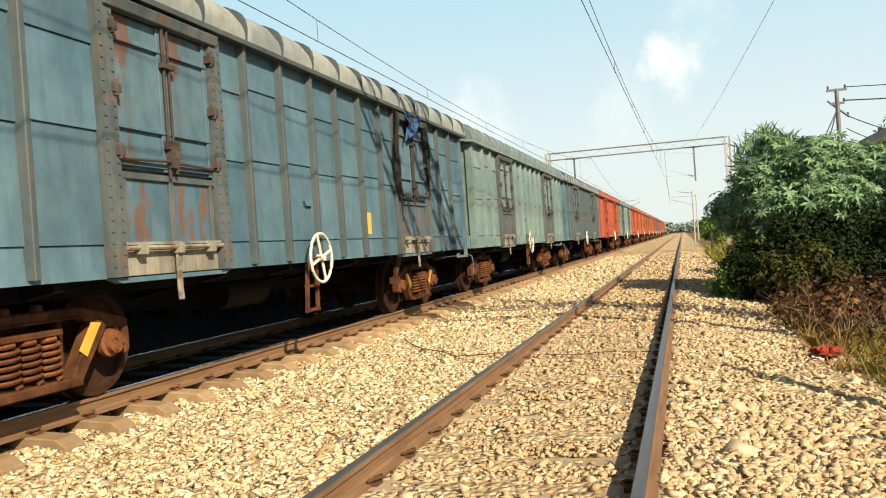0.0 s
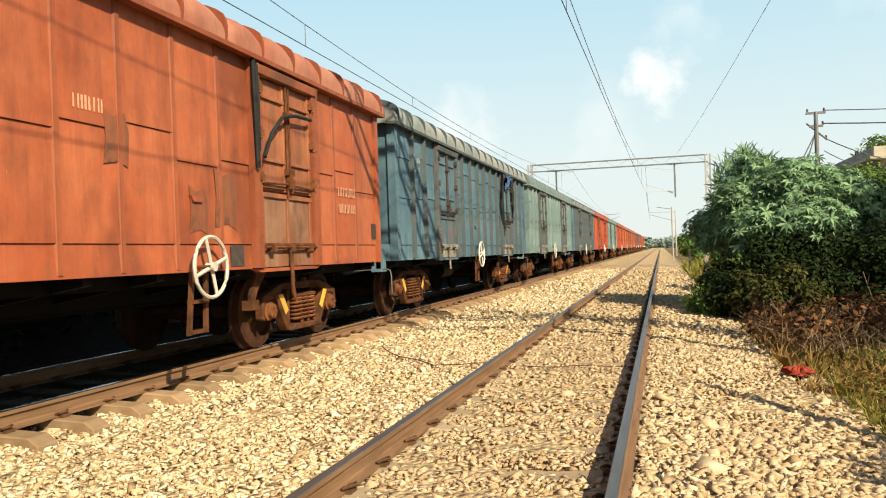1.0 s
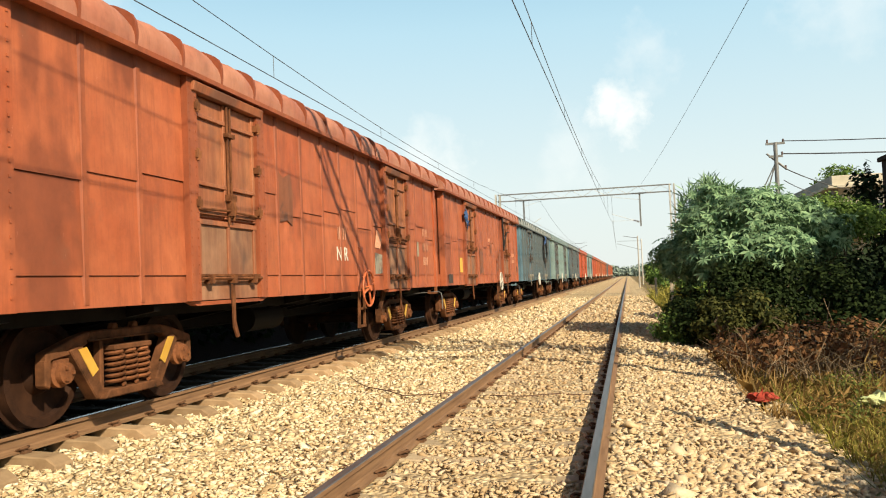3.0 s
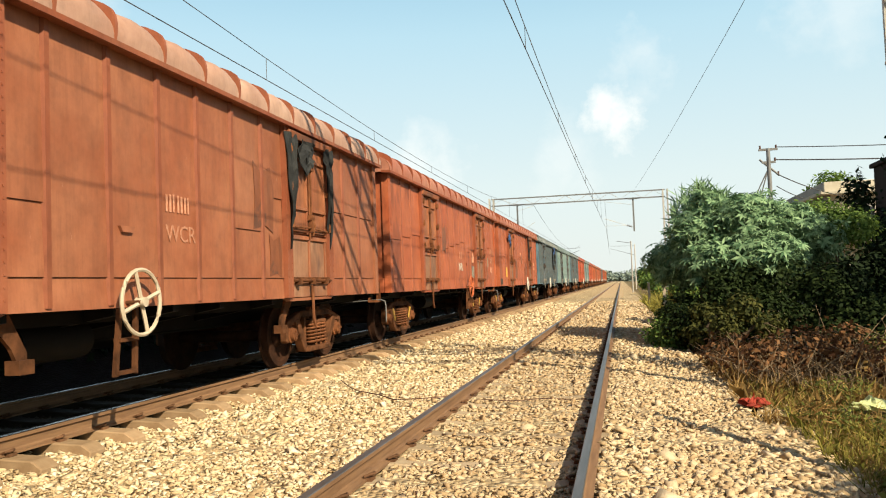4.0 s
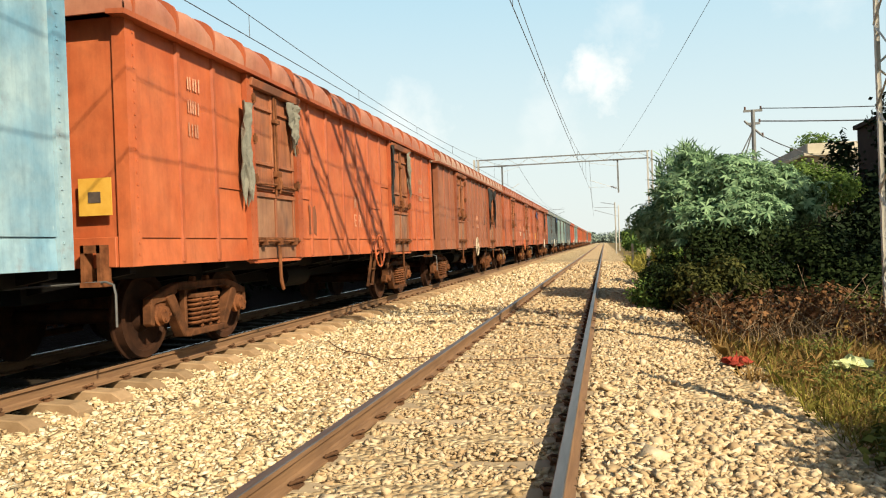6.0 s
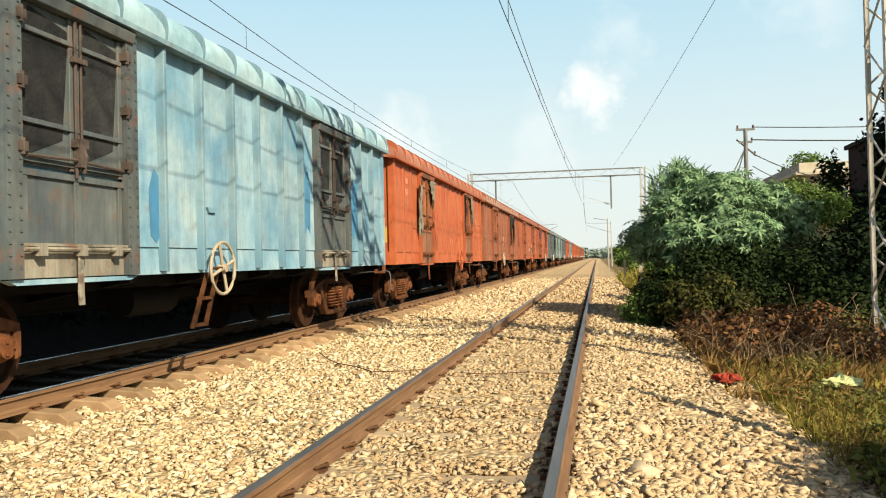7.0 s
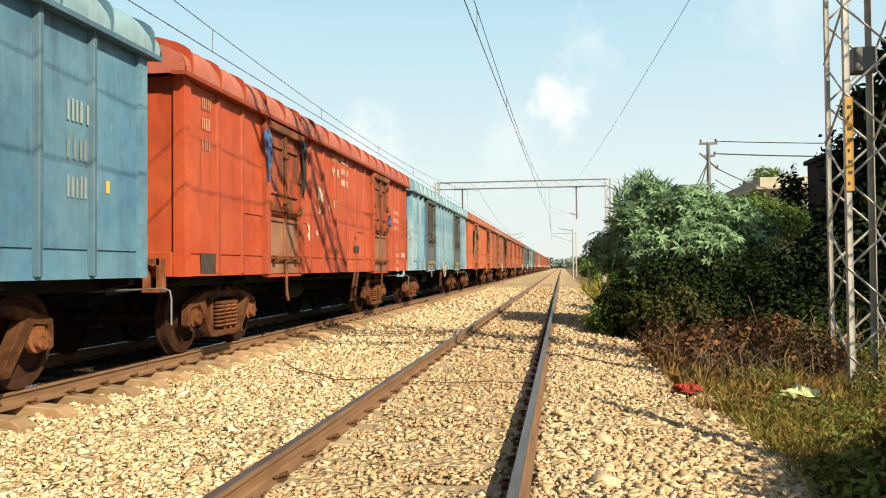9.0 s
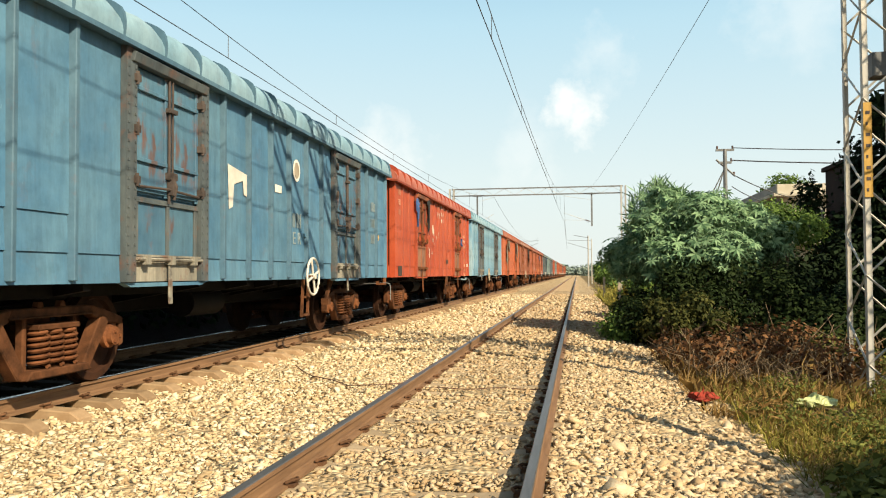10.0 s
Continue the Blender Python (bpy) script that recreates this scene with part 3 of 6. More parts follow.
def stones(name, zones, label):
    """Loose stones over zones of (x0, x1, y0, y1, count, size)."""
    bv, bf = blobs()
    V, F, base = [], [], 0
    for x0, x1, y0, y1, count, size in zones:
        x, y = RNG.uniform(x0, x1, count), RNG.uniform(y0, y1, count)
        keep = np.ones(count, bool)
        for c in (-0.872, 0.872, FAR_X - 0.872, FAR_X + 0.872):
            keep &= np.abs(x - c) > 0.105
        # sleeper tops stay mostly bare
        for centre, half in ((0, 1.38), (FAR_X, 1.38)):
            row = np.abs((y - (0.585 if centre == 0 else 0.665) + 0.325) % 0.65 - 0.325) < 0.125
            keep &= ~((np.abs(x - centre) < (0.97 if centre == 0 else half - 0.2)) & row & (RNG.random(count) < (0.86 if centre == 0 else 0.45)))
        # ragged edge into the weeds
        keep &= x < 2.75 + 0.45 * np.sin(y * 0.9) * RNG.random(count) + 0.3 * RNG.normal(size=count)
        x, y = x[keep], y[keep]
        k = len(x)
        s = size * RNG.lognormal(0, 0.28, k)
        sc = np.stack([s * 1.15, s * RNG.uniform(0.5, 0.85, k), s * RNG.uniform(0.3, 0.6, k)], -1)
        shape = bv[None] * RNG.uniform(0.4, 1.55, (k, 8, 1)) + RNG.normal(0, 0.12, (k, 8, 3))
        pts = np.einsum("kij,kpj->kpi", random_turns(k), shape * sc[:, None])
        pts[:, :, 2] *= 0.62
        pts += np.stack([x, y, ground_z(x) + s * RNG.uniform(-0.1, 0.4, k)], -1)[:, None]
        V.append(pts.reshape(-1, 3))
        F.append((bf[None] + base + (np.arange(k) * 8)[:, None, None]).reshape(-1, 3))
        base += k * 8
    ob = new(name, cloud_mesh(name, np.concatenate(V), np.concatenate(F), MAT["stone"]))
    return tagged(ob, label, "ballast", kind="stuff")


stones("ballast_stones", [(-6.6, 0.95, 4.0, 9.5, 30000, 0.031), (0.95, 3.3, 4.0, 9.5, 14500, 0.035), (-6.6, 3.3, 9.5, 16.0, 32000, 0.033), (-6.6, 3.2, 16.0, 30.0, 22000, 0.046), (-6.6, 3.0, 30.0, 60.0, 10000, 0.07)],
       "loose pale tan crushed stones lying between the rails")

RAIL = [(-0.075, -0.17), (0.075, -0.17), (0.075, -0.155), (0.02, -0.14), (0.011, -0.125), (0.011, -0.05), (0.036, -0.038), (0.036, -0.006), (0.03, 0.0),
        (-0.03, 0.0), (-0.036, -0.006), (-0.036, -0.038), (-0.011, -0.05), (-0.011, -0.125), (-0.02, -0.14), (-0.075, -0.155)]


def make_track(name, cx, z, label, phase):
    track = thing(name, label, "railway track", pose(cx, 0, z), kind="structure")
    for s in (-1, 1):
        sh = Shape().prism_y([(x + s * 0.874, q) for x, q in RAIL], -60, 1500)
        me = to_mesh("rail", sh, [MAT["railside"], MAT["railhead" if cx == 0 else "railbright"]])
        for poly in me.polygons:
            if poly.normal.z > 0.5 and poly.center.z > -0.01:
                poly.material_index = 1
        child("rail", me, track, "worn steel rail with a polished head and rusty sides")
    # pre-stressed concrete sleepers, dished in the middle
    sl = Shape()
    ends = [(-1.37, -0.255), (-1.27, -0.19), (-0.75, -0.165), (-0.45, -0.19), (0.45, -0.19), (0.75, -0.165), (1.27, -0.19), (1.37, -0.255)]
    sl.hull([(x, -0.115, q) for x, q in ends] + [(x, -0.135, -0.42) for x, q in ends[::-1]], [(x, 0.115, q) for x, q in ends] + [(x, 0.135, -0.42) for x, q in ends[::-1]])
    me = to_mesh("sleeper", sl, MAT["concrete"] if cx == 0 else MAT["shadecrete"], 0.012)
    last = 110
    for i in range(-6, last):
        child("sleeper", me, track, "", pose(RNG.normal(0, 0.012), phase + 0.65 * i, RNG.normal(0, 0.004), 0, 0, RNG.normal(0, 0.25)))
    far = Shape()
    for i in range(last, 500):
        far.box(-1.37, 1.37, phase - 0.12 + 0.65 * i, phase + 0.12 + 0.65 * i, -0.4, -0.17)
    tagged(part("distant_sleepers", far, MAT["concrete"], track), kind="stuff")
    cl = Shape()
    for s in (-1, 1):
        cl.tube([(s * 0.05, -0.07, -0.145), (s * 0.10, -0.075, -0.125), (s * 0.125, -0.02, -0.12), (s * 0.10, 0.03, -0.118), (s * 0.06, 0.05, -0.13), (s * 0.045, 0.0, -0.14)], 0.012, 6)
        cl.box(s * 0.085 - 0.03, s * 0.085 + 0.03, -0.05, 0.05, -0.175, -0.145)
        if cx == 0:
            break
    me = to_mesh("rail_clip", cl, MAT["clip"])
    for i in range(5, 52):
        for s in (-1, 1):
            child("rail_clip", me, track, "", pose(s * 0.874, phase + 0.65 * i, 0, 0, 0, 180 if cx == 0 and s < 0 else 0))
    return track


# ---- wagons ----
LENGTH, PITCH, SPEED = 14.5, 15.43, 11.0
REAR_AT_START = 10.85 - 0.5 * SPEED
DOORS = (3.67, 10.97)
RIBS = (1.05, 1.9, 5.15, 6.0, 6.85, 7.65, 8.5, 9.35, 12.6, 13.45)
HOOPS = [0.02 + i * (LENGTH - 0.04) / 17 for i in range(18)]
CACHE = {}


def cached(key, build):
    if key not in CACHE:
        CACHE[key] = build()
    return CACHE[key]


def roof_line(lift=0.0):
    half = [(1.69, 3.63), (1.69, 3.655), (1.69, 3.71), (1.68, 3.765), (1.655, 3.82), (1.61, 3.87), (1.54, 3.92), (1.43, 3.97), (1.25, 4.03), (0.9, 4.095), (0.45, 4.14), (0.0, 4.155)]
    rise = [min(1.0, max(0.0, (z - 3.655) / 0.2)) for x, z in half]
    half = [(x + lift * f * (0.45 if x > 1.4 else 0.15), z + lift * f) for (x, z), f in zip(half, rise)]
    return half + [(-x, z) for x, z in half[-2::-1]]


def roof_shape():
    """Sheets that swell a little between the hoops, closed by gable plates."""
    sh = Shape()
    ys = [-0.17] + [HOOPS[k] + (HOOPS[k + 1] - HOOPS[k]) * u for k in range(17) for u in (0, 0.06, 0.15, 0.3, 0.5, 0.7, 0.85, 0.94)] + [HOOPS[-1], LENGTH + 0.17]
    step = HOOPS[1] - HOOPS[0]
    rings = []
    for y in ys:
        u = min(max((y - HOOPS[0]) / step, 0), 17) % 1.0
        swell = 0.08 * math.sin(math.pi * u) ** 0.75 if u > 0 else 0.0
        rings.append([(x, y, z) for x, z in roof_line(swell)])
    k = len(rings[0])
    sh.add([p for r in rings for p in r], [(i * k + j, i * k + j + 1, (i + 1) * k + j + 1, (i + 1) * k + j) for i in range(len(ys) - 1) for j in range(k - 1)])
    out = roof_line()
    for y in (-0.168, LENGTH + 0.138):
        sh.prism_y(out, y, y + 0.03)
    # eave flats
    for s in (-1, 1):
        sh.box(*sorted((s * 1.60, s * 1.695)), -0.16, LENGTH + 0.16, 3.615, 3.632)
    return sh


def hoop_shape():
    return Shape().prism_y(roof_line(0.095) + [(x * 0.98, z - 0.01) for x, z in roof_line()][::-1], -0.021, 0.021)


def rib_shape(deep):
    sh = Shape()
    q = 1.565 + deep
    sh.hull([(1.545, -0.05, 1.12), (q, -0.03, 1.12), (q, 0.03, 1.12), (1.545, 0.05, 1.12)], [(1.545, -0.05, 3.66), (q, -0.03, 3.66), (q, 0.03, 3.66), (1.545, 0.05, 3.66)])
    return sh


def wheelset_shape():
    sh = Shape()
    for s in (-1, 1):
        prof = [(-0.065, 0.12), (-0.06, 0.40), (-0.068, 0.43), (-0.068, 0.535), (-0.038, 0.535), (-0.03, 0.505), (0.066, 0.495), (0.066, 0.42), (0.02, 0.40), (0.0, 0.2), (0.08, 0.16), (0.08, 0.11)]
        sh.lathe_x([(s * x, r) for x, r in prof], (s * 0.87, 0, 0), 28)
    sh.lathe_x([(-1.14, 0.07), (-0.95, 0.075), (-0.8, 0.09), (0.8, 0.09), (0.95, 0.075), (1.14, 0.07)], (0, 0, 0), 12)
    return sh


def side_frame_shape(s):
    """Cast truss: top chord, shoulders over the axle boxes, two raking arms and columns round the spring nest."""
    x0, x1 = s * 1.03, s * 1.15
    sh = Shape()
    sh.prism_x([(-0.66, 0.77), (-0.60, 0.86), (0.60, 0.86), (0.66, 0.77)], x0, x1)
    sh.prism_x([(-0.66, 0.765), (-0.66, 0.775), (0.66, 0.775), (0.66, 0.765)], x0 - s * 0.03, x1 + s * 0.03)
    for d in (-1, 1):
        sh.prism_x([(d * 0.60, 0.86), (d * 0.64, 0.74), (d * 0.84, 0.66), (d * 1.12, 0.63), (d * 1.22, 0.60), (d * 1.22, 0.70), (d * 0.98, 0.77), (d * 0.80, 0.82)], x0, x1)
        sh.prism_x([(d * 0.93, 0.70), (d * 0.76, 0.75), (d * 0.47, 0.31), (d * 0.42, 0.19), (d * 0.55, 0.19)], x0, x1 + s * 0.025)
        sh.prism_x([(d * 0.42, 0.80), (d * 0.36, 0.80), (d * 0.36, 0.25), (d * 0.42, 0.25)], x0, x1 - s * 0.03)
        sh.prism_x([(d * 1.23, 0.64), (d * 1.23, 0.40), (d * 1.16, 0.37), (d * 1.15, 0.64)], x0, x1)
    sh.prism_x([(-0.52, 0.185), (0.52, 0.185), (0.44, 0.27), (-0.44, 0.27)], x0 - s * 0.06, x1 + s * 0.09)
    # brake hanger lugs on the top chord
    for y in (-0.17, 0.17):
        sh.prism_x([(y - 0.05, 0.855), (y + 0.05, 0.855), (y + 0.03, 0.92), (y - 0.03, 0.92)], x0 + s * 0.02, x1 - s * 0.02)
    return sh


def spring_shape(s):
    pts = [(s * 1.14 + 0.088 * math.cos(q), 0.095 * math.sin(q), 0.29 + 0.34 * q / (12 * math.pi)) for q in np.linspace(0, 12 * math.pi, 97)]
    return Shape().tube(pts, 0.019, 5)


def handwheel_shape():
    sh = Shape()
    sh.tube([(0, 0.32 * math.cos(q), 0.32 * math.sin(q)) for q in np.linspace(0, 2 * math.pi, 29)[:-1]], 0.021, 6, True)
    for q in (0.3, 0.3 + math.pi / 2, 0.3 + math.pi, 0.3 + 1.5 * math.pi):
        sh.tube([(0.0, 0, 0), (0.0, 0.32 * math.cos(q), 0.32 * math.sin(q))], 0.021, 6)
    sh.lathe_x([(-0.05, 0.05), (0.05, 0.05)], (0, 0, 0), 10)
    return sh


def rag_shape(width, height, seed, x=0.0):
    """A torn hanging sheet: narrow, folded, with a ragged lower edge and some thickness."""
    r = np.random.default_rng(seed)
    nx, nz = 7, 11
    sh = Shape()
    drop = height * r.uniform(0.5, 1.0, nx)
    front, back = [], []
    for i in range(nx):
        for j in range(nz):
            u, w = i / (nx - 1), j / (nz - 1)
            pinch = 1 - 0.55 * w * (0.4 + 0.6 * math.sin(3 * w + seed) ** 2)
            y = (u - 0.5) * width * pinch + 0.1 * width * math.sin(5 * w + seed)
            px = x + 0.035 + 0.03 * math.sin(9 * u + 4 * w + seed) + 0.012 * r.normal()
            front.append((px, y, -w * drop[i]))
            back.append((px - 0.012, y, -w * drop[i]))
    k = len(front)
    f = []
    for i in range(nx - 1):
        for j in range(nz - 1):
            a = i * nz + j
            f.append((a, a + 1, a + nz + 1, a + nz))
            f.append((k + a, k + a + nz, k + a + nz + 1, k + a + 1))
    rim = [i * nz for i in range(nx)] + [(nx - 1) * nz + j for j in range(1, nz)] + [i * nz + nz - 1 for i in range(nx - 2, -1, -1)] + [j for j in range(nz - 2, 0, -1)]
    for a, b in zip(rim, rim[1:] + rim[:1]):
        f.append((a, b, k + b, k + a))
    return sh.add(front + back, f)


def door_parts(w, colour, cy, worn):
    """Riveted stiles, two upper leaves, a lower flap, lock gear, sill and hanging strap."""
    paint = PAINT[colour][0]
    rusted = RUSTED["blue"] if worn else RUSTED["oxide"]
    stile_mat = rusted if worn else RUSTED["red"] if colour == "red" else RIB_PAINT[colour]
    gear = MAT["plate"] if worn else MAT["rust"]
    at = pose(0, cy, 0) @ Matrix.Diagonal((1, 0.88, 1, 1))

    def stile():
        sh = Shape().box(1.56, 1.635, -0.10, 0.10, 1.10, 3.62)
        for y in (-0.065, 0.065):
            for i in range(24):
                z = 1.2 + i * 0.1
                q = 0.013 if worn else 0.009
                sh.box(1.634, 1.632 + q, y - q, y + q, z - q, z + q)
        return to_mesh("door_stile", sh, stile_mat, 0)

    for y in (-0.85, 0.85):
        child("door_stile", cached(("stile", colour, worn), stile), w, "", pose(0, cy + y, 0))
    child("door_header", cached(("header", colour), lambda: to_mesh("door_header", Shape().hull([(1.56, -0.98, 3.46), (1.66, -0.98, 3.46), (1.69, -0.98, 3.56), (1.56, -0.98, 3.60)], [(1.56, 0.98, 3.46), (1.66, 0.98, 3.46), (1.69, 0.98, 3.56), (1.56, 0.98, 3.60)]), rusted, 0.006)), w, "", at)

    def leaf():
        sh = Shape().box(1.53, 1.565, 0.015, 0.84, 2.06, 3.45)
        for z in (2.09, 2.42, 3.2):
            sh.box(1.56, 1.60, 0.03, 0.83, z, z + 0.045)
        sh.box(1.56, 1.59, 0.015, 0.075, 2.06, 3.45)
        sh.box(1.56, 1.59, 0.77, 0.84, 2.06, 3.45)
        return to_mesh("door_leaf", sh, RUSTED["slate_leaf"] if colour == "slate" else RUSTED["mid_leaf"] if colour == "blue" else rusted if colour == "sky" else paint if worn else RUSTED["red"] if colour == "red" else rusted, 0.004)

    child("door_leaf", cached(("leaf", colour), leaf), w, "", at)
    child("door_leaf", cached(("leaf", colour), leaf), w, "", at @ Matrix.Translation((0, -0.855, 0)))

    child("door_flap", cached(("flap", colour), lambda: to_mesh("door_flap", Shape().box(1.53, 1.57, -0.84, 0.84, 1.36, 2.03), RUSTED["slate_leaf"] if colour == "slate" else RUSTED["mid_leaf"] if colour == "blue" else rusted if worn else RUSTED["flap"], 0.004)), w, "", at)
    child("flap_rail", cached(("flaprail", colour), lambda: to_mesh("flap_rail", Shape().box(1.568, 1.60, -0.84, 0.84, 1.97, 2.03), rusted, 0.004)), w, "", at)
    for y in (-0.77, 0.0, 0.77):
        child("flap_post", cached(("flappost", colour), lambda: to_mesh("flap_post", Shape().box(1.568, 1.595, -0.03, 0.03, 1.37, 1.97), rusted, 0.004)), w, "", pose(0, cy + 0.88 * y, 0))

    def rods():
        sh = Shape()
        sh.tube([(1.615, -0.03, 2.0), (1.615, -0.03, 3.44)], 0.018, 6)
        sh.tube([(1.615, 0.06, 2.1), (1.615, 0.06, 3.44)], 0.014, 6)
        sh.box(1.59, 1.66, -0.08, 0.11, 2.28, 2.36)
        sh.box(1.6, 1.67, -0.05, 0.05, 2.10, 2.36)
        sh.box(1.6, 1.65, -0.09, 0.13, 3.06, 3.11)
        sh.tube([(1.62, -0.8, 2.14), (1.64, -0.1, 2.16), (1.62, 0.8, 2.14)], 0.016, 6)
        sh.tube([(1.64, 0.02, 2.3), (1.68, 0.03, 2.2), (1.64, 0.05, 2.05)], 0.02, 6)
        return to_mesh("lock_gear", sh, gear, 0)

    child("lock_gear", cached(("rods", worn), rods), w, "rusty locking rods and hasp", at)

    def hinges():
        sh = Shape().box(1.58, 1.66, -0.05, 0.05, -0.04, 0.04)
        sh.tube([(1.64, 0, -0.07), (1.64, 0, 0.07)], 0.024, 8)
        return to_mesh("hinge", sh, gear, 0)

    for y in (-0.76, 0.76):
        for z in (2.2, 2.75, 3.3):
            child("hinge", cached(("hinge", worn), hinges), w, "", pose(0, cy + y, z))

    def sill():
        sh = Shape().box(1.55, 1.575, -0.86, 0.86, 1.10, 1.35)
        return to_mesh("door_sill", sh, RUSTED["sill"] if worn else RUSTED["flap"], 0.004)

    child("door_sill", cached(("sill", worn), sill), w, "worn plate below the door", at)

    def bar():
        sh = Shape().tube([(1.64, -0.86, 1.35), (1.64, 0.86, 1.35)], 0.02, 6)
        sh.box(1.57, 1.63, -0.85, 0.85, 1.375, 1.40)
        for y in (-0.62, 0.0, 0.62):
            sh.box(1.57, 1.67, y - 0.05, y + 0.05, 1.29, 1.39)
        return to_mesh("flap_hinge_bar", sh, RUSTED["sill"] if worn else gear, 0)

    child("flap_hinge_bar", cached(("bar", worn), bar), w, "", at)

    def strap():
        if worn:
            sh = Shape().prism_x([(-0.035, 1.30), (0.035, 1.30), (0.04, 0.95), (0.05, 0.84), (-0.03, 0.84), (-0.04, 0.95)], 1.61, 1.635)
        else:
            sh = Shape().prism_x([(-0.04, 1.28), (0.035, 1.28), (0.035, 0.84), (0.09, 0.72), (0.13, 0.64), (0.06, 0.63), (-0.02, 0.76)], 1.61, 1.64)
        return to_mesh("door_prop", sh, RUSTED["sill"] if worn else MAT["rust"], 0.004)

    child("door_prop", cached(("strap", worn), strap), w, "hanging steel strap", at)
    child("ledge", cached(("ledge", colour), lambda: to_mesh("ledge", Shape().prism_x([(-1.05, 1.09), (1.1, 1.09), (0.95, 1.05), (-0.9, 1.045)], 1.52, 1.60), PAINT[colour][0], 0)), w, "", at)


def bogie(w, cy, yellow):
    b = new("bogie")
    b.parent, b.matrix_basis = w, pose(0, cy, 0)
    b.empty_display_size = 0.2
    tagged(b, "rust-coloured cast steel bogie with coil springs")
    for s in (-1, 1):
        child("side_frame", cached(("frame", s), lambda: to_mesh("side_frame", side_frame_shape(s), MAT["castdark"], 0.012)), b)
        for y in (-0.215, 0.0, 0.215):
            child("coil_spring", cached(("spring", s), lambda: to_mesh("coil_spring", spring_shape(s), MAT["rust"], 0, True)), b, "", pose(0, y, 0))
        for d in (-1, 1):
            def box():
                sh = Shape().lathe_x([(0, 0.135), (s * 0.06, 0.135), (s * 0.075, 0.105), (s * 0.13, 0.10), (s * 0.14, 0.05)], (s * 1.07, 0, 0), 16)
                sh.box(s * 1.0, s * 1.13, -0.11, 0.11, -0.02, 0.13)
                for q in range(3):
                    sh.box(*sorted((s * 1.2, s * 1.225)), 0.06 * math.cos(2.1 * q) - 0.016, 0.06 * math.cos(2.1 * q) + 0.016, 0.06 * math.sin(2.1 * q) - 0.016, 0.06 * math.sin(2.1 * q) + 0.016)
                return to_mesh("axle_box", sh, MAT["rust"], 0, True)
            child("axle_box", cached(("axlebox", s), box), b, "", pose(0, d, 0.5))
            if yellow and s == 1:
                child("paint_mark", cached(("mark", d), lambda: to_mesh("paint_mark", Shape().prism_x([(d * 0.82, 0.70), (d * 0.70, 0.715), (d * 0.53, 0.48), (d * 0.62, 0.42)], 1.174, 1.182), MAT["yellow"])), b, "yellow paint mark")
    child("bolster", cached(("bolster",), lambda: to_mesh("bolster", Shape().box(-0.95, 0.95, -0.22, 0.22, 0.5, 0.76).box(-1.22, -0.9, -0.32, 0.32, 0.645, 0.70).box(0.9, 1.22, -0.32, 0.32, 0.645, 0.70), MAT["castdark"], 0.01)), b)
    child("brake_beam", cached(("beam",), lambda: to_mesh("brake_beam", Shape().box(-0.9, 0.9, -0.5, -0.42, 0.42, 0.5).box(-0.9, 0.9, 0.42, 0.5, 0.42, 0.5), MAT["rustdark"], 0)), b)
    sets = []
    for d in (-1, 1):
        sets.append(child("wheelset", cached(("wheelset",), lambda: to_mesh("wheelset", wheelset_shape(), MAT["wheel"], 0, True)), b, "", pose(0, d, 0.5)))
    return sets


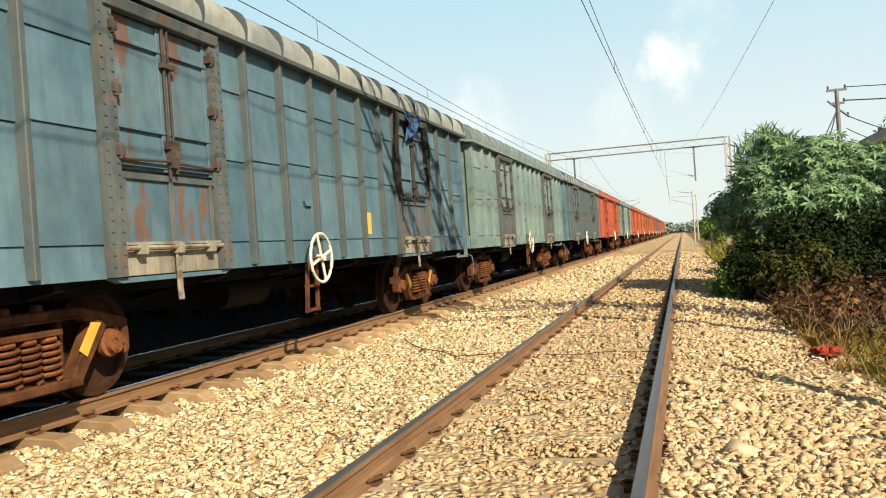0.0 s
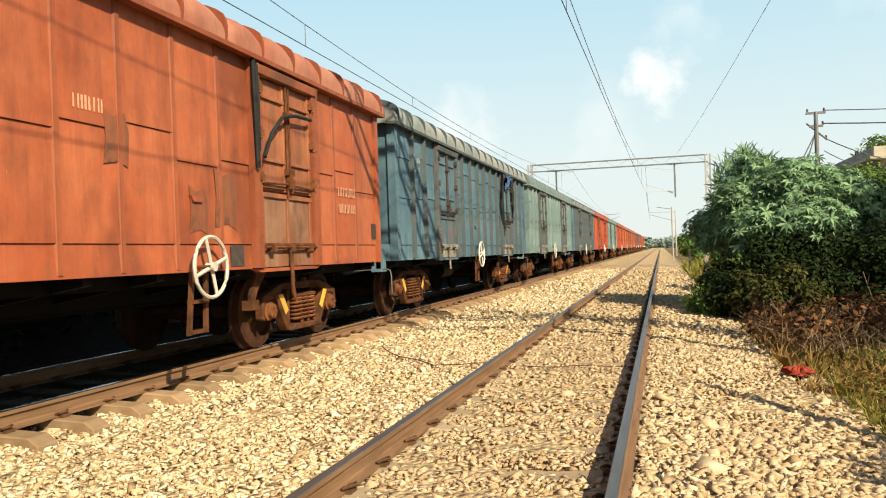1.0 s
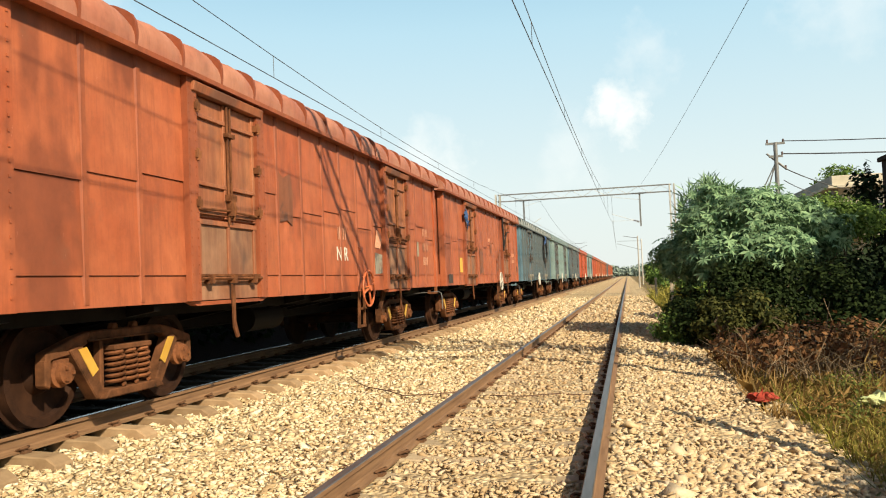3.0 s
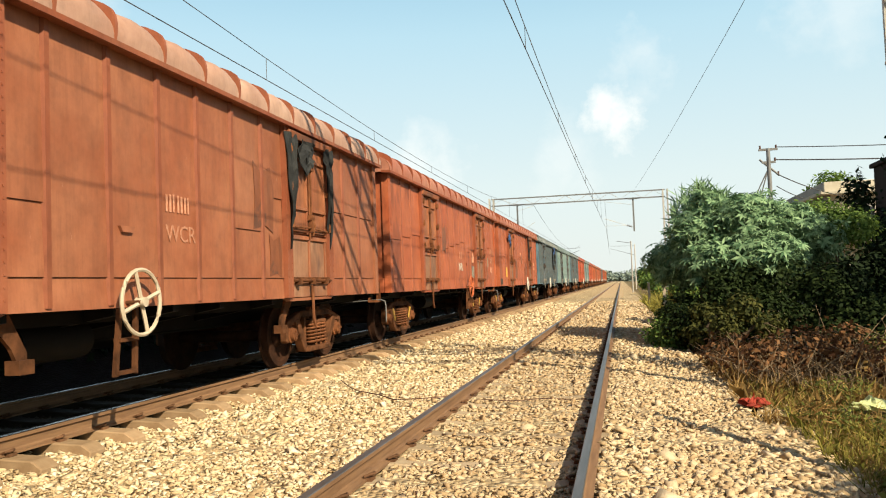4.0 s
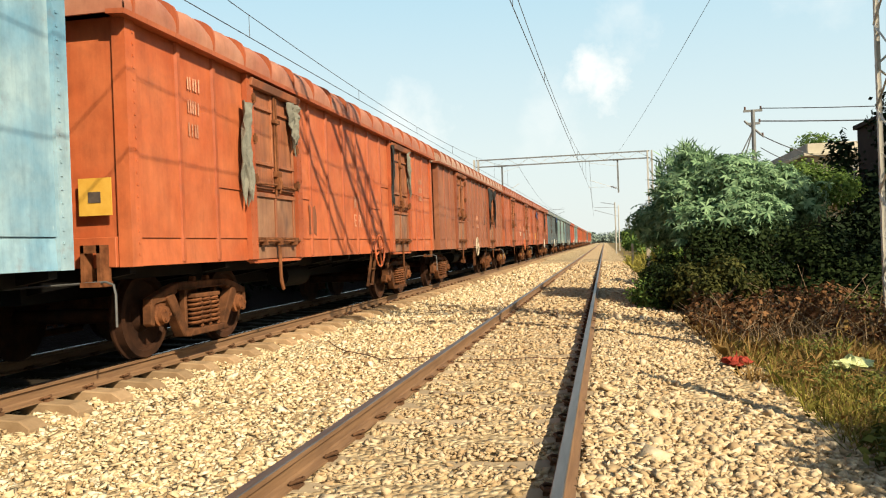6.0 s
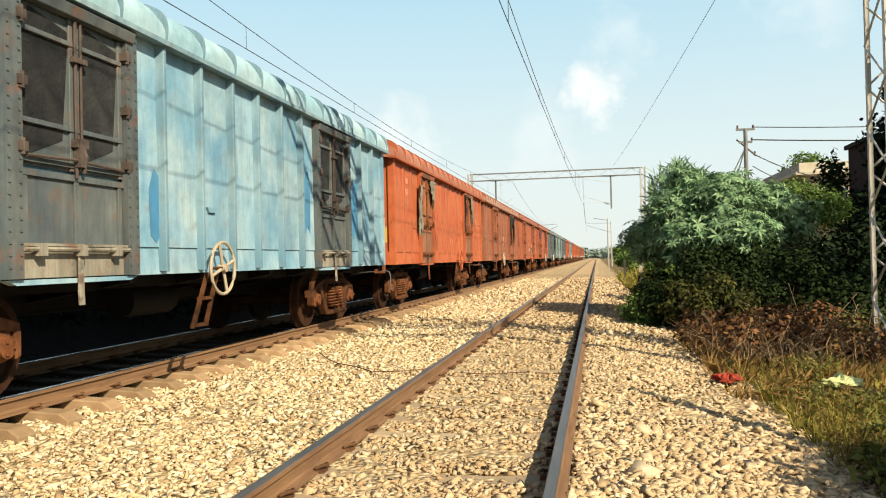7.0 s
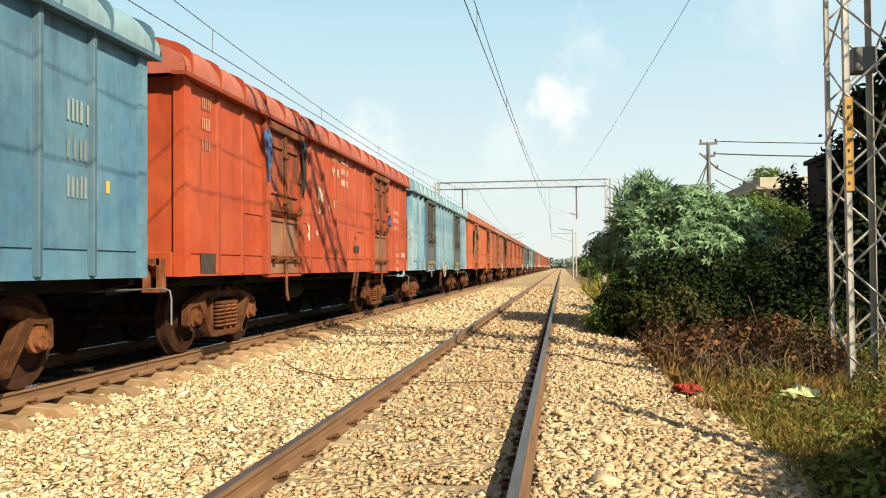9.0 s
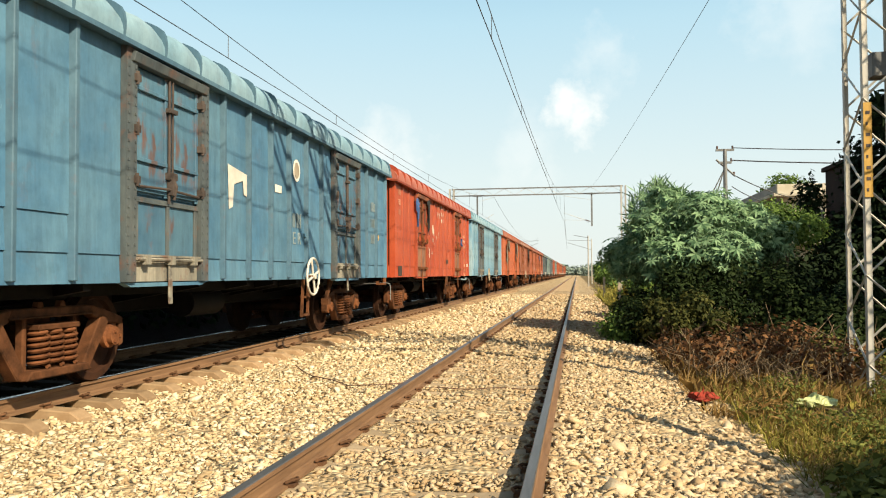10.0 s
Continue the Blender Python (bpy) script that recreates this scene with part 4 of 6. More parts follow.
def covered_wagon(index, colour, label, worn=False, wheel_y=6.6, yellow=False, wheel_mat="white", lean=0.06):
    """One bogie covered wagon. Its origin lies on the rail tops below the rear end of the body."""
    w = thing("covered_wagon", label, "freight wagon", group="wagons of the goods train")
    side, roof = PAINT[colour]
    # inner shell and floor
    shell = Shape().box(-1.58, 1.53, 0.03, LENGTH - 0.03, 1.10, 3.64)
    child("body", cached(("body", colour), lambda: to_mesh("body", shell, side)), w)
    child("centre_sill", cached(("csill",), lambda: to_mesh("centre_sill", Shape().box(-0.28, 0.28, 0.0, LENGTH, 0.72, 1.10), MAT["black"])), w, "black steel centre sill, shade put into its colour")
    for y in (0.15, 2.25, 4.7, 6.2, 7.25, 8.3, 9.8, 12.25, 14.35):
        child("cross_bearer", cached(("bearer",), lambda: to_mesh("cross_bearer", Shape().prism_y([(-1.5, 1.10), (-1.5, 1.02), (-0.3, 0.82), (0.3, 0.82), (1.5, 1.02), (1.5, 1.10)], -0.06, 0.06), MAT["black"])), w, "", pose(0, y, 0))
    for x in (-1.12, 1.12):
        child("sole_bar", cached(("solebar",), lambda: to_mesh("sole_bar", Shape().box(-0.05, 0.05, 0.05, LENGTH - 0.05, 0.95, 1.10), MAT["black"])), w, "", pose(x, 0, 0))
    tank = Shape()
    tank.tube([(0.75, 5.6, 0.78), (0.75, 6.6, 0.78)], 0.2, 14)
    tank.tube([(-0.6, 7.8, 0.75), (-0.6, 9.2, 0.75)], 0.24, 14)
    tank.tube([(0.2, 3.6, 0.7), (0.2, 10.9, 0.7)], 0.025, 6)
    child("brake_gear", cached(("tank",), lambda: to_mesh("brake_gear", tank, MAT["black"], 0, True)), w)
    # side sheets, bay by bay, in three heights
    edges = [0.02, *RIBS[:2], DOORS[0] - 0.94]
    bays = list(zip(edges, edges[1:]))
    mid = [DOORS[0] + 0.94, *RIBS[2:8], DOORS[1] - 0.94]
    bays += list(zip(mid, mid[1:]))
    end = [DOORS[1] + 0.94, *RIBS[8:], LENGTH - 0.02]
    bays += list(zip(end, end[1:]))
    r = random.Random(index * 13 + 5)
    for k, (a, b) in enumerate(bays):
        cuts = [1.09, 1.385, 2.28 + 0.04 * ((k * 7) % 3), 3.05 + 0.05 * ((k * 5) % 3), 3.64] if colour in ("slate", "teal") else [1.09, 1.385, 1.75, 3.64] if k in (0, 1) and colour == "blue" else [1.09, 1.385, 3.64] if colour in ("blue", "sky") else [1.09, 1.385, 2.24 + 0.09 * ((k * 5) % 4), 3.64] if colour == "russet" else [1.09, 1.385, 2.02, 3.64] if k in (2, 3, 8) else [1.09, 1.385, 2.52, 3.64] if k > 8 else [1.09, 1.385, 3.64]
        for j, (z0, z1) in enumerate(zip(cuts, cuts[1:])):
            def sheet():
                return to_mesh("side_sheet", Shape().hull([(1.525, a, z0 + 0.003), (1.5695, a, z0 + 0.003), (1.5695, b, z0 + 0.003), (1.525, b, z0 + 0.003)], [(1.525, a, z1 - 0.003), (1.552, a, z1 - 0.003), (1.552, b, z1 - 0.003), (1.525, b, z1 - 0.003)]), side)
            child("side_sheet", cached(("sheet", colour, k, j), sheet), w)
    for y in RIBS:
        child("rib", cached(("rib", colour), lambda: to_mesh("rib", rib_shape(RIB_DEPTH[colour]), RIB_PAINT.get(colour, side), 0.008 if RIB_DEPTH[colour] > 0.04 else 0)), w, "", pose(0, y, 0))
    # corner posts with rivets
    for y, d in ((0.0, 1), (LENGTH, -1)):
        def post():
            sh = Shape().box(1.45, 1.60, -0.01, d * 0.17, 1.09, 3.65) if d > 0 else Shape().box(1.45, 1.60, -0.17, 0.01, 1.09, 3.65)
            for i in range(20):
                sh.box(1.60, 1.608, d * 0.12 - 0.012, d * 0.12 + 0.012, 1.2 + i * 0.12, 1.224 + i * 0.12)
            return to_mesh("corner_post", sh, side, 0)
        child("corner_post", cached(("post", colour, d), post), w, "", pose(0, y, 0))
    child("roof", cached(("roof", colour), lambda: to_mesh("roof", roof_shape(), roof, 0, True)), w, "arched sheet roof, paler than the sides")
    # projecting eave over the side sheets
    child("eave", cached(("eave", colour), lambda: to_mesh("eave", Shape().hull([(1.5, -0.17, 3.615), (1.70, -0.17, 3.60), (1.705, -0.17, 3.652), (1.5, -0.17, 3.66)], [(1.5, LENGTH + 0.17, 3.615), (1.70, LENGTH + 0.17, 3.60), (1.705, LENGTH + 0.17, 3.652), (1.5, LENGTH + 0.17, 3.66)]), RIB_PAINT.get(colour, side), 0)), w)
    for y in HOOPS:
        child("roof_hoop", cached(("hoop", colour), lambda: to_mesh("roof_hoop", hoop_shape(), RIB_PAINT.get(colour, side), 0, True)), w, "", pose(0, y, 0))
    # ends
    for y, d in ((0.0, -1), (LENGTH, 1)):
        lo, hi = min(0, d * 0.07) - 0.001, max(0, d * 0.07)
        for x in (-0.75, 0.0, 0.75):
            child("end_stanchion", cached(("stan", colour, d), lambda: to_mesh("end_stanchion", Shape().box(-0.06, 0.06, lo, hi, 1.40, 3.60), side, 0.006)), w, "", pose(x, y, 0))
        child("end_sill", cached(("endsill", colour, d), lambda: to_mesh("end_sill", Shape().box(-1.44, 1.44, min(0, d * 0.05), max(0, d * 0.05), 1.09, 1.40), side, 0.006)), w, "", pose(0, y, 0))

        def coupling():
            sh = Shape().box(-0.13, 0.13, min(0, d * 0.34), max(0, d * 0.34), 0.90, 1.14)
            sh.prism_y([(-0.2, 0.86), (0.2, 0.86), (0.24, 1.0), (0.2, 1.18), (-0.2, 1.18), (-0.16, 1.02)], *sorted((d * 0.25, d * 0.46)))
            return to_mesh("coupler", sh, MAT["rustdark"], 0.015)
        child("coupler", cached(("coupler", d), coupling), w, "", pose(0, y, 0))

        def lever():
            sh = Shape().tube([(0.2, d * 0.2, 0.90), (0.9, d * 0.2, 0.93), (1.42, d * 0.2, 0.95), (1.50, d * 0.2, 0.92), (1.52, d * 0.2, 0.82), (1.52, d * 0.2, 0.50)], 0.013, 6)
            return to_mesh("uncoupling_lever", sh, MAT["steel"], 0, True)
        if d < 0:
            child("uncoupling_lever", cached(("lever", d), lever), w, "bent bright steel rod", pose(0, y, 0))

        def bracket():
            sh = Shape()
            for x in (1.16, 1.34):
                sh.box(x - 0.02, x + 0.02, min(0.02, d * 0.2), max(-0.02, d * 0.2), 0.90, 1.32)
            sh.box(1.14, 1.36, min(d * 0.14, d * 0.2), max(d * 0.14, d * 0.2), 1.24, 1.32).box(1.14, 1.36, min(0, d * 0.22), max(0, d * 0.22), 0.90, 0.95)
            return to_mesh("end_step", sh, MAT["rust"] if colour not in ("sky", "blue", "slate", "teal") else PAINT[colour][0], 0)
        if d < 0:
            child("end_step", cached(("step", d, colour), bracket), w, "", pose(0, y, 0))
    for k, cy in enumerate(DOORS):
        door_parts(w, colour, cy, worn)
    # hand brake
    if wheel_mat != "none":
        child("handwheel", cached(("hw", wheel_mat), lambda: to_mesh("handwheel", handwheel_shape(), MAT[wheel_mat] if wheel_mat in MAT else PAINT[wheel_mat][0], 0, True)), w, "spoked brake handwheel", pose(1.70, wheel_y, 1.14))
    st = Shape()
    for y in (-0.13, 0.13):
        st.prism_x([(y - 0.025, 1.09), (y + 0.025, 1.09), (y * 1.2 + 0.025 - lean, 0.44), (y * 1.2 - 0.025 - lean, 0.44)], 1.56, 1.60)
    for q in (0.02, 0.5):
        st.box(1.54, 1.62, -0.15 - lean * (1 - q), 0.15 - lean * (1 - q), 0.44 + 0.65 * q, 0.475 + 0.65 * q)
    if wheel_mat != "none":
        st.tube([(1.5, 0, 1.14), (1.72, 0, 1.14)], 0.02, 8)
    child("brake_step", cached(("bstep", lean, wheel_mat == "none"), lambda: to_mesh("brake_step", st, MAT["castdark"], 0)), w, "", pose(0, wheel_y - 0.05, 0))
    # raking hanger plate and pull rod ahead of the leading bogie
    child("hanger_plate", cached(("hanger",), lambda: to_mesh("hanger_plate", Shape().prism_x([(0.0, 1.08), (0.26, 1.08), (-0.02, 0.80), (-0.12, 0.62), (-0.2, 0.62), (-0.2, 0.76)], 1.36, 1.40).box(1.30, 1.44, -0.24, -0.06, 0.58, 0.70), MAT["castdark"], 0)), w, "", pose(0, 10.45, 0))
    if index == 3:
        child("hanger_plate", cached(("hanger",), None), w, "", pose(0, 4.9, 0) @ Matrix.Diagonal((1, -1, 1, 1)))
    hd = Shape().prism_x([(-0.12, 0.03), (0.12, 0.03), (0.08, -0.03), (-0.08, -0.03)], 1.565, 1.60)
    child("label_holder", cached(("holder", colour), lambda: to_mesh("label_holder", hd, side, 0)), w, "", pose(0, wheel_y - 0.05, 1.86))
    sets = []
    for cy in (2.25, LENGTH - 2.25):
        sets += bogie(w, cy, yellow)
    return w, sets

SIDE_TEXT = (90, 0, 90)


def side_mark(w, y, z, wide, high, mat, label, name="painted_mark", proud=1.572):
    sh = Shape().box(0, 0.004, -wide / 2, wide / 2, -high / 2, high / 2)
    return part(name, sh, mat, w, label, m=pose(proud, y, z))


def bars(w, y, z, rows, mat, wide=0.6, high=0.11):
    """Writing too worn to read: short bars, row by row."""
    r = random.Random(int(y * 100))
    for k in range(rows):
        sh = Shape()
        x = -wide / 2
        while x < wide / 2 - 0.03:
            s = high * r.uniform(0.13, 0.2)
            sh.box(0, 0.003, x, x + s, -high * 0.5, high * r.uniform(0.4, 0.5))
            x += s + high * r.choice((0.16, 0.18, 0.3))
        tagged(part("lettering", sh, mat, w, "faded white painted characters", m=pose(1.573, y, z - k * high * 1.7)), kind="stuff")


TRAIN = []
for index, colour, worn, wheel_y, yellow, hw, label in (
        (-14, "brown", False, 8.6, False, "white", "red-brown covered goods wagon far up the train"),
        (-13, "orange", False, 8.6, False, "white", "orange-red covered goods wagon far up the train"),
        (-12, "brown", False, 8.6, False, "white", "red-brown covered goods wagon far up the train"),
        (-11, "red", False, 8.6, False, "white", "bright red covered goods wagon far up the train"),
        (-10, "slate", True, 6.6, False, "white", "slate-blue covered goods wagon far up the train"),
        (-9, "brown", False, 8.6, False, "white", "red-brown covered goods wagon far up the train"),
        (-8, "orange", False, 8.6, False, "white", "orange-red covered goods wagon far up the train"),
        (-7, "brown", False, 8.6, False, "white", "red-brown covered goods wagon far up the train"),
        (-6, "orange", False, 8.6, False, "white", "orange-red covered goods wagon far up the train"),
        (-5, "red", False, 8.6, False, "white", "bright red covered goods wagon with an arched roof"),
        (-4, "teal", True, 6.6, False, "white", "pale grey-green covered goods wagon with rusty doors"),
        (-3, "red", False, 8.6, False, "white", "bright red covered goods wagon with an arched roof"),
        (-2, "slate", True, 6.6, False, "white", "slate-grey covered goods wagon with rusty doors"),
        (-1, "teal", True, 6.6, False, "white", "pale teal covered goods wagon streaked with rust"),
        (0, "slate", True, 6.67, True, "white", "slate-blue covered goods wagon with rust-patched doors"),
        (1, "russet", False, 8.9, True, "white", "orange-red covered goods wagon with a blue rag on its door"),
        (2, "russet", False, 8.65, True, "orange", "orange-red covered goods wagon lettered with two white initials"),
        (3, "brown", False, 6.3, False, "cream", "red-brown covered goods wagon with torn black sheeting on a door"),
        (4, "orange", False, 8.7, False, "orange", "orange-red covered goods wagon with grey rags on its door"),
        (5, "sky", True, 6.35, False, "cream", "patchy pale blue covered goods wagon with dark rusty doors"),
        (6, "red", False, 8.6, False, "none", "bright red covered goods wagon with slanting shadow streaks in its paint"),
        (7, "blue", True, 8.55, False, "white", "blue covered goods wagon with brown-edged doors")):
    w, sets = covered_wagon(index, colour, label, worn, wheel_y, yellow, hw, 0.36 if index in (4, 5, 6) else 0.06)
    TRAIN.append((index, w, sets))
WAGON = {k: w for k, w, s in TRAIN}

# what sets the nearer wagons apart
side_mark(WAGON[0], 8.72, 1.62, 0.25, 0.34, MAT["yellow"], "yellow painted square")
bars(WAGON[0], 1.5, 3.1, 2, MAT["faint"], 0.4)
side_mark(WAGON[1], 2.23, 1.67, 0.36, 0.42, MAT["yellow"], "yellow painted square")
side_mark(WAGON[1], 0.75, 1.28, 0.5, 0.24, MAT["plate"], "dark painted panel")
side_mark(WAGON[1], 9.67, 1.25, 0.3, 0.24, MAT["plate"], "dark painted panel")
side_mark(WAGON[1], 14.28, 1.61, 0.3, 0.26, MAT["plate"], "dark patched sheet")
SMEAR = [(-0.3, -0.42), (0.05, -0.36), (0.26, -0.44), (0.3, 0.1), (0.2, 0.4), (-0.08, 0.3), (-0.28, 0.42), (-0.24, 0.0)]
for k, y, z, q in ((1, 9.45, 1.9, 0.8), (1, 5.6, 1.85, 1.1), (1, 7.6, 2.35, 0.6), (1, 8.9, 1.75, 0.6), (1, 11.9, 2.9, 0.5), (2, 5.4, 2.5, 0.9), (2, 12.6, 1.6, 0.6), (4, 5.2, 1.7, 0.6), (3, 9.4, 2.5, 1.1), (3, 9.75, 1.7, 0.7)):
    part("grime_patch", Shape().prism_x([(a * q, b * q) for a, b in SMEAR], 0, 0.0025), RUSTED["smear"], WAGON[k], "patch of dark grime on the paint", m=pose(1.5705, y, z))
bars(WAGON[1], 13.1, 2.2, 2, MAT["faded"], 0.75, 0.15)
bars(WAGON[1], 7.25, 2.6, 1, MAT["faded"], 0.4, 0.13)
part("rag", rag_shape(0.35, 0.75, 3), MAT["blueclo"], WAGON[1], "blue rag tied to the door frame", m=pose(1.65, 2.68, 3.3, 22))
for k, y in ((2, 7.68), (4, 7.66)):
    letters("lettering", "N R" if k == 2 else "E R", 0.34, MAT["faded" if k == 4 else "white"], WAGON[k], pose(1.572, y, 1.63, *SIDE_TEXT), "white painted initials")
    bars(WAGON[k], y, 2.1, 1, MAT["faded"], 0.4, 0.22)
letters("lettering", "WCR", 0.26, MAT["faded"], WAGON[3], pose(1.572, 7.27, 1.78, *SIDE_TEXT), "white painted initials")
bars(WAGON[3], 7.22, 2.2, 1, MAT["faded"], 0.5, 0.2)
part("paint_patch", Shape().prism_x([(-0.24, -0.22), (0.2, -0.2), (0.22, 0.16), (-0.25, 0.2)], 0, 0.003), RUSTED["sill"], WAGON[2], "worn cream paint patch", m=pose(1.572, 9.72, 1.62))
part("paint_patch", Shape().prism_x([(-0.24, -0.1), (0.1, -0.12), (0.24, 0.06), (0.06, 0.2), (-0.1, 0.24), (-0.16, 0.08)], 0, 0.003), MAT["faded"], WAGON[2], "flaked pale paint patch", m=pose(1.572, 9.72, 2.02))
side_mark(WAGON[2], 12.75, 1.98, 0.14, 0.34, MAT["cream"], "small pale painted panel")
bars(WAGON[2], 13.45, 2.4, 3, MAT["faded"], 0.5, 0.2)
part("torn_sheet", rag_shape(0.34, 1.9, 5), MAT["tarp"], WAGON[3], "torn black sheet hanging on the door", m=pose(1.64, 10.2, 3.52))
part("torn_sheet", rag_shape(0.62, 0.55, 8), MAT["tarp"], WAGON[3], "torn black sheet hanging on the door", m=pose(1.65, 10.75, 3.48))
part("torn_sheet", rag_shape(0.25, 1.7, 11), MAT["tarp"], WAGON[3], "torn black sheet hanging on the door", m=pose(1.64, 11.7, 3.5))
part("rag", rag_shape(0.34, 1.5, 14), MAT["tarpgrey"], WAGON[4], "grey rag hanging by the door", m=pose(1.64, 2.62, 3.2))
part("rag", rag_shape(0.34, 0.9, 17), MAT["tarpgrey"], WAGON[4], "grey rag hanging by the door", m=pose(1.64, 4.3, 3.45))
part("rag", rag_shape(0.13, 1.5, 19), MAT["tarp"], WAGON[4], "torn black sheet hanging on the door", m=pose(1.64, 10.1, 3.5))
part("rag", rag_shape(0.15, 1.2, 23), MAT["tarpgrey"], WAGON[4], "torn grey sheet hanging on the door", m=pose(1.64, 11.65, 3.5))
bars(WAGON[4], 13.2, 2.9, 3, MAT["faded"], 0.4, 0.13)
bars(WAGON[4], 1.4, 3.2, 3, MAT["faded"], 0.3, 0.16)
part("end_plate", Shape().box(1.05, 1.42, -0.064, -0.052, 1.62, 2.0), MAT["yellow"], WAGON[4], "yellow painted square with a dark mark")
part("end_plate", Shape().box(1.16, 1.3, -0.07, -0.065, 1.75, 1.86), MAT["plate"], WAGON[4])
part("end_plate", Shape().box(1.24, 1.43, -0.064, -0.052, 1.47, 1.59), MAT["yellow"], WAGON[5], "yellow painted plate")
part("end_patch", Shape().prism_y([(-1.44, 2.55), (-0.6, 2.7), (0.3, 2.6), (0.95, 2.48), (1.15, 2.66), (1.44, 2.7), (1.44, 3.6), (-1.44, 3.6)], -0.004, 0.028), RUSTED["azure"], WAGON[5], "dark blue older paint on the end")
AZURE = [(-0.3, -0.7), (-0.1, -0.85), (0.12, -0.6), (0.3, -0.75), (0.34, 0.3), (0.2, 0.75), (0.02, 0.5), (-0.16, 0.62), (-0.34, 0.2)]
for y, z, q in ((2.38, 2.4, 1.3), (5.1, 1.9, 0.55), (9.6, 2.2, 0.7), (12.35, 2.3, 0.8)):
    part("paint_patch", Shape().prism_x([(a * q, b * q) for a, b in AZURE], 0, 0.003), RUSTED["azure"], WAGON[5], "older bright blue paint showing through", m=pose(1.571, y, z))
for cy in DOORS:
    for s in (-1, 1):
        part("tar_stain", Shape().prism_x([(-0.3, -0.65), (0.22, -0.45), (0.32, 0.55), (-0.2, 0.65), (-0.34, 0.2)], 0, 0.004), MAT["tarp"], WAGON[5], "dark burnt patch on the door", m=pose(1.567, cy + s * 0.38, 2.78))
bars(WAGON[6], 13.1, 2.75, 3, MAT["faded"], 0.9, 0.13)
bars(WAGON[6], 13.3, 1.75, 4, MAT["faded"], 0.5, 0.12)
bars(WAGON[6], 14.1, 1.55, 1, MAT["white"], 0.5, 0.13)
side_mark(WAGON[6], 0.73, 1.26, 0.46, 0.27, MAT["plate"], "dark painted panel")
bars(WAGON[6], 0.7, 3.4, 3, MAT["faded"], 0.3, 0.16)
bars(WAGON[6], 6.9, 3.5, 1, MAT["faded"], 0.5, 0.2)
letters("lettering", "W R", 0.28, MAT["pale"], WAGON[6], pose(1.572, 6.9, 3.1, *SIDE_TEXT), "white painted initials")
bars(WAGON[6], 7.62, 3.52, 3, MAT["pale"], 0.55, 0.14)
TORN = [(-0.12, 0.16), (0.1, 0.18), (0.16, 0.06), (0.05, 0.02), (0.09, -0.2), (0.0, -0.05), (-0.06, -0.12)]
for y, z, q, turn in ((5.72, 2.62, 1.0, 0), (5.9, 2.55, 0.7, 40), (5.78, 2.3, 0.55, 80), (5.1, 1.9, 1.0, 200), (6.05, 2.2, 0.6, 130), (6.9, 2.53, 0.75, 100), (6.4, 2.4, 0.35, 20), (5.6, 1.85, 0.4, 60)):
    part("torn_paper", Shape().prism_x([(a * q, b * q) for a, b in TORN], 0, 0.003), MAT["pale"], WAGON[6], "torn scrap of white paper", m=pose(1.572, y, z, turn))
side_mark(WAGON[6], 8.53, 1.62, 0.42, 0.15, MAT["plate"], "dark steel label plate", "label_plate", 1.596)
part("rag", rag_shape(0.16, 1.1, 29), MAT["blueclo"], WAGON[6], "blue strip hanging by the door", m=pose(1.64, 2.72, 3.4))
bars(WAGON[7], 13.3, 2.75, 3, MAT["faint"], 0.5, 0.22)
part("sticker", Shape().prism_x([(-0.3, 0.28), (0.34, 0.2), (0.36, -0.12), (0.24, -0.1), (0.2, 0.1), (-0.1, 0.02), (-0.14, -0.3), (-0.26, -0.34)], 0, 0.004), MAT["white"], WAGON[7], "torn white paper sticker", m=pose(1.572, 5.62, 2.42))
side_mark(WAGON[7], 7.2, 2.55, 0.28, 0.12, MAT["white"], "white painted dash")
letters("lettering", "E R", 0.30, MAT["faint"], WAGON[7], pose(1.572, 8.07, 1.69, *SIDE_TEXT), "faint painted initials")
bars(WAGON[7], 8.07, 2.1, 1, MAT["faint"], 0.42, 0.26)
round_label = Shape().prism_x([(0.17 * math.cos(a * math.pi / 12), 0.19 * math.sin(a * math.pi / 12)) for a in range(24)], 0, 0.003)
part("round_label", round_label, MAT["white"], WAGON[7], "round white painted badge", m=pose(1.572, 8.05, 2.95))
round_label = Shape().prism_x([(0.12 * math.cos(a * math.pi / 12), 0.14 * math.sin(a * math.pi / 12)) for a in range(24)], 0, 0.003)
part("round_label", round_label, MAT["cream"], WAGON[7], "worn cream centre of the badge", m=pose(1.576, 8.05, 2.95))
side_mark(WAGON[7], 13.75, 2.05, 0.06, 0.13, MAT["yellow"], "small orange mark")

part("torn_sheet", rag_shape(0.9, 0.55, 31), MAT["blueclo"], WAGON[0], "torn blue sheet hanging over the door", m=pose(1.66, 10.9, 3.62))
for y, h, s in ((10.05, 2.0, 33), (11.72, 1.5, 35)):
    part("torn_sheet", rag_shape(0.2, h, s), MAT["tarp"], WAGON[0], "torn dark sheet hanging by the door", m=pose(1.64, y, 3.55))
hose = Shape().tube([(1.66, 10.02, 3.6), (1.68, 10.0, 3.2), (1.67, 10.04, 2.7), (1.67, 10.06, 2.3)], 0.03, 6)
hose.tube([(1.66, 10.1, 3.55), (1.68, 10.08, 3.1), (1.67, 10.1, 2.5)], 0.022, 6)
part("hanging_hose", hose, MAT["tarp"], WAGON[1], "black rubber hose hanging by the door")
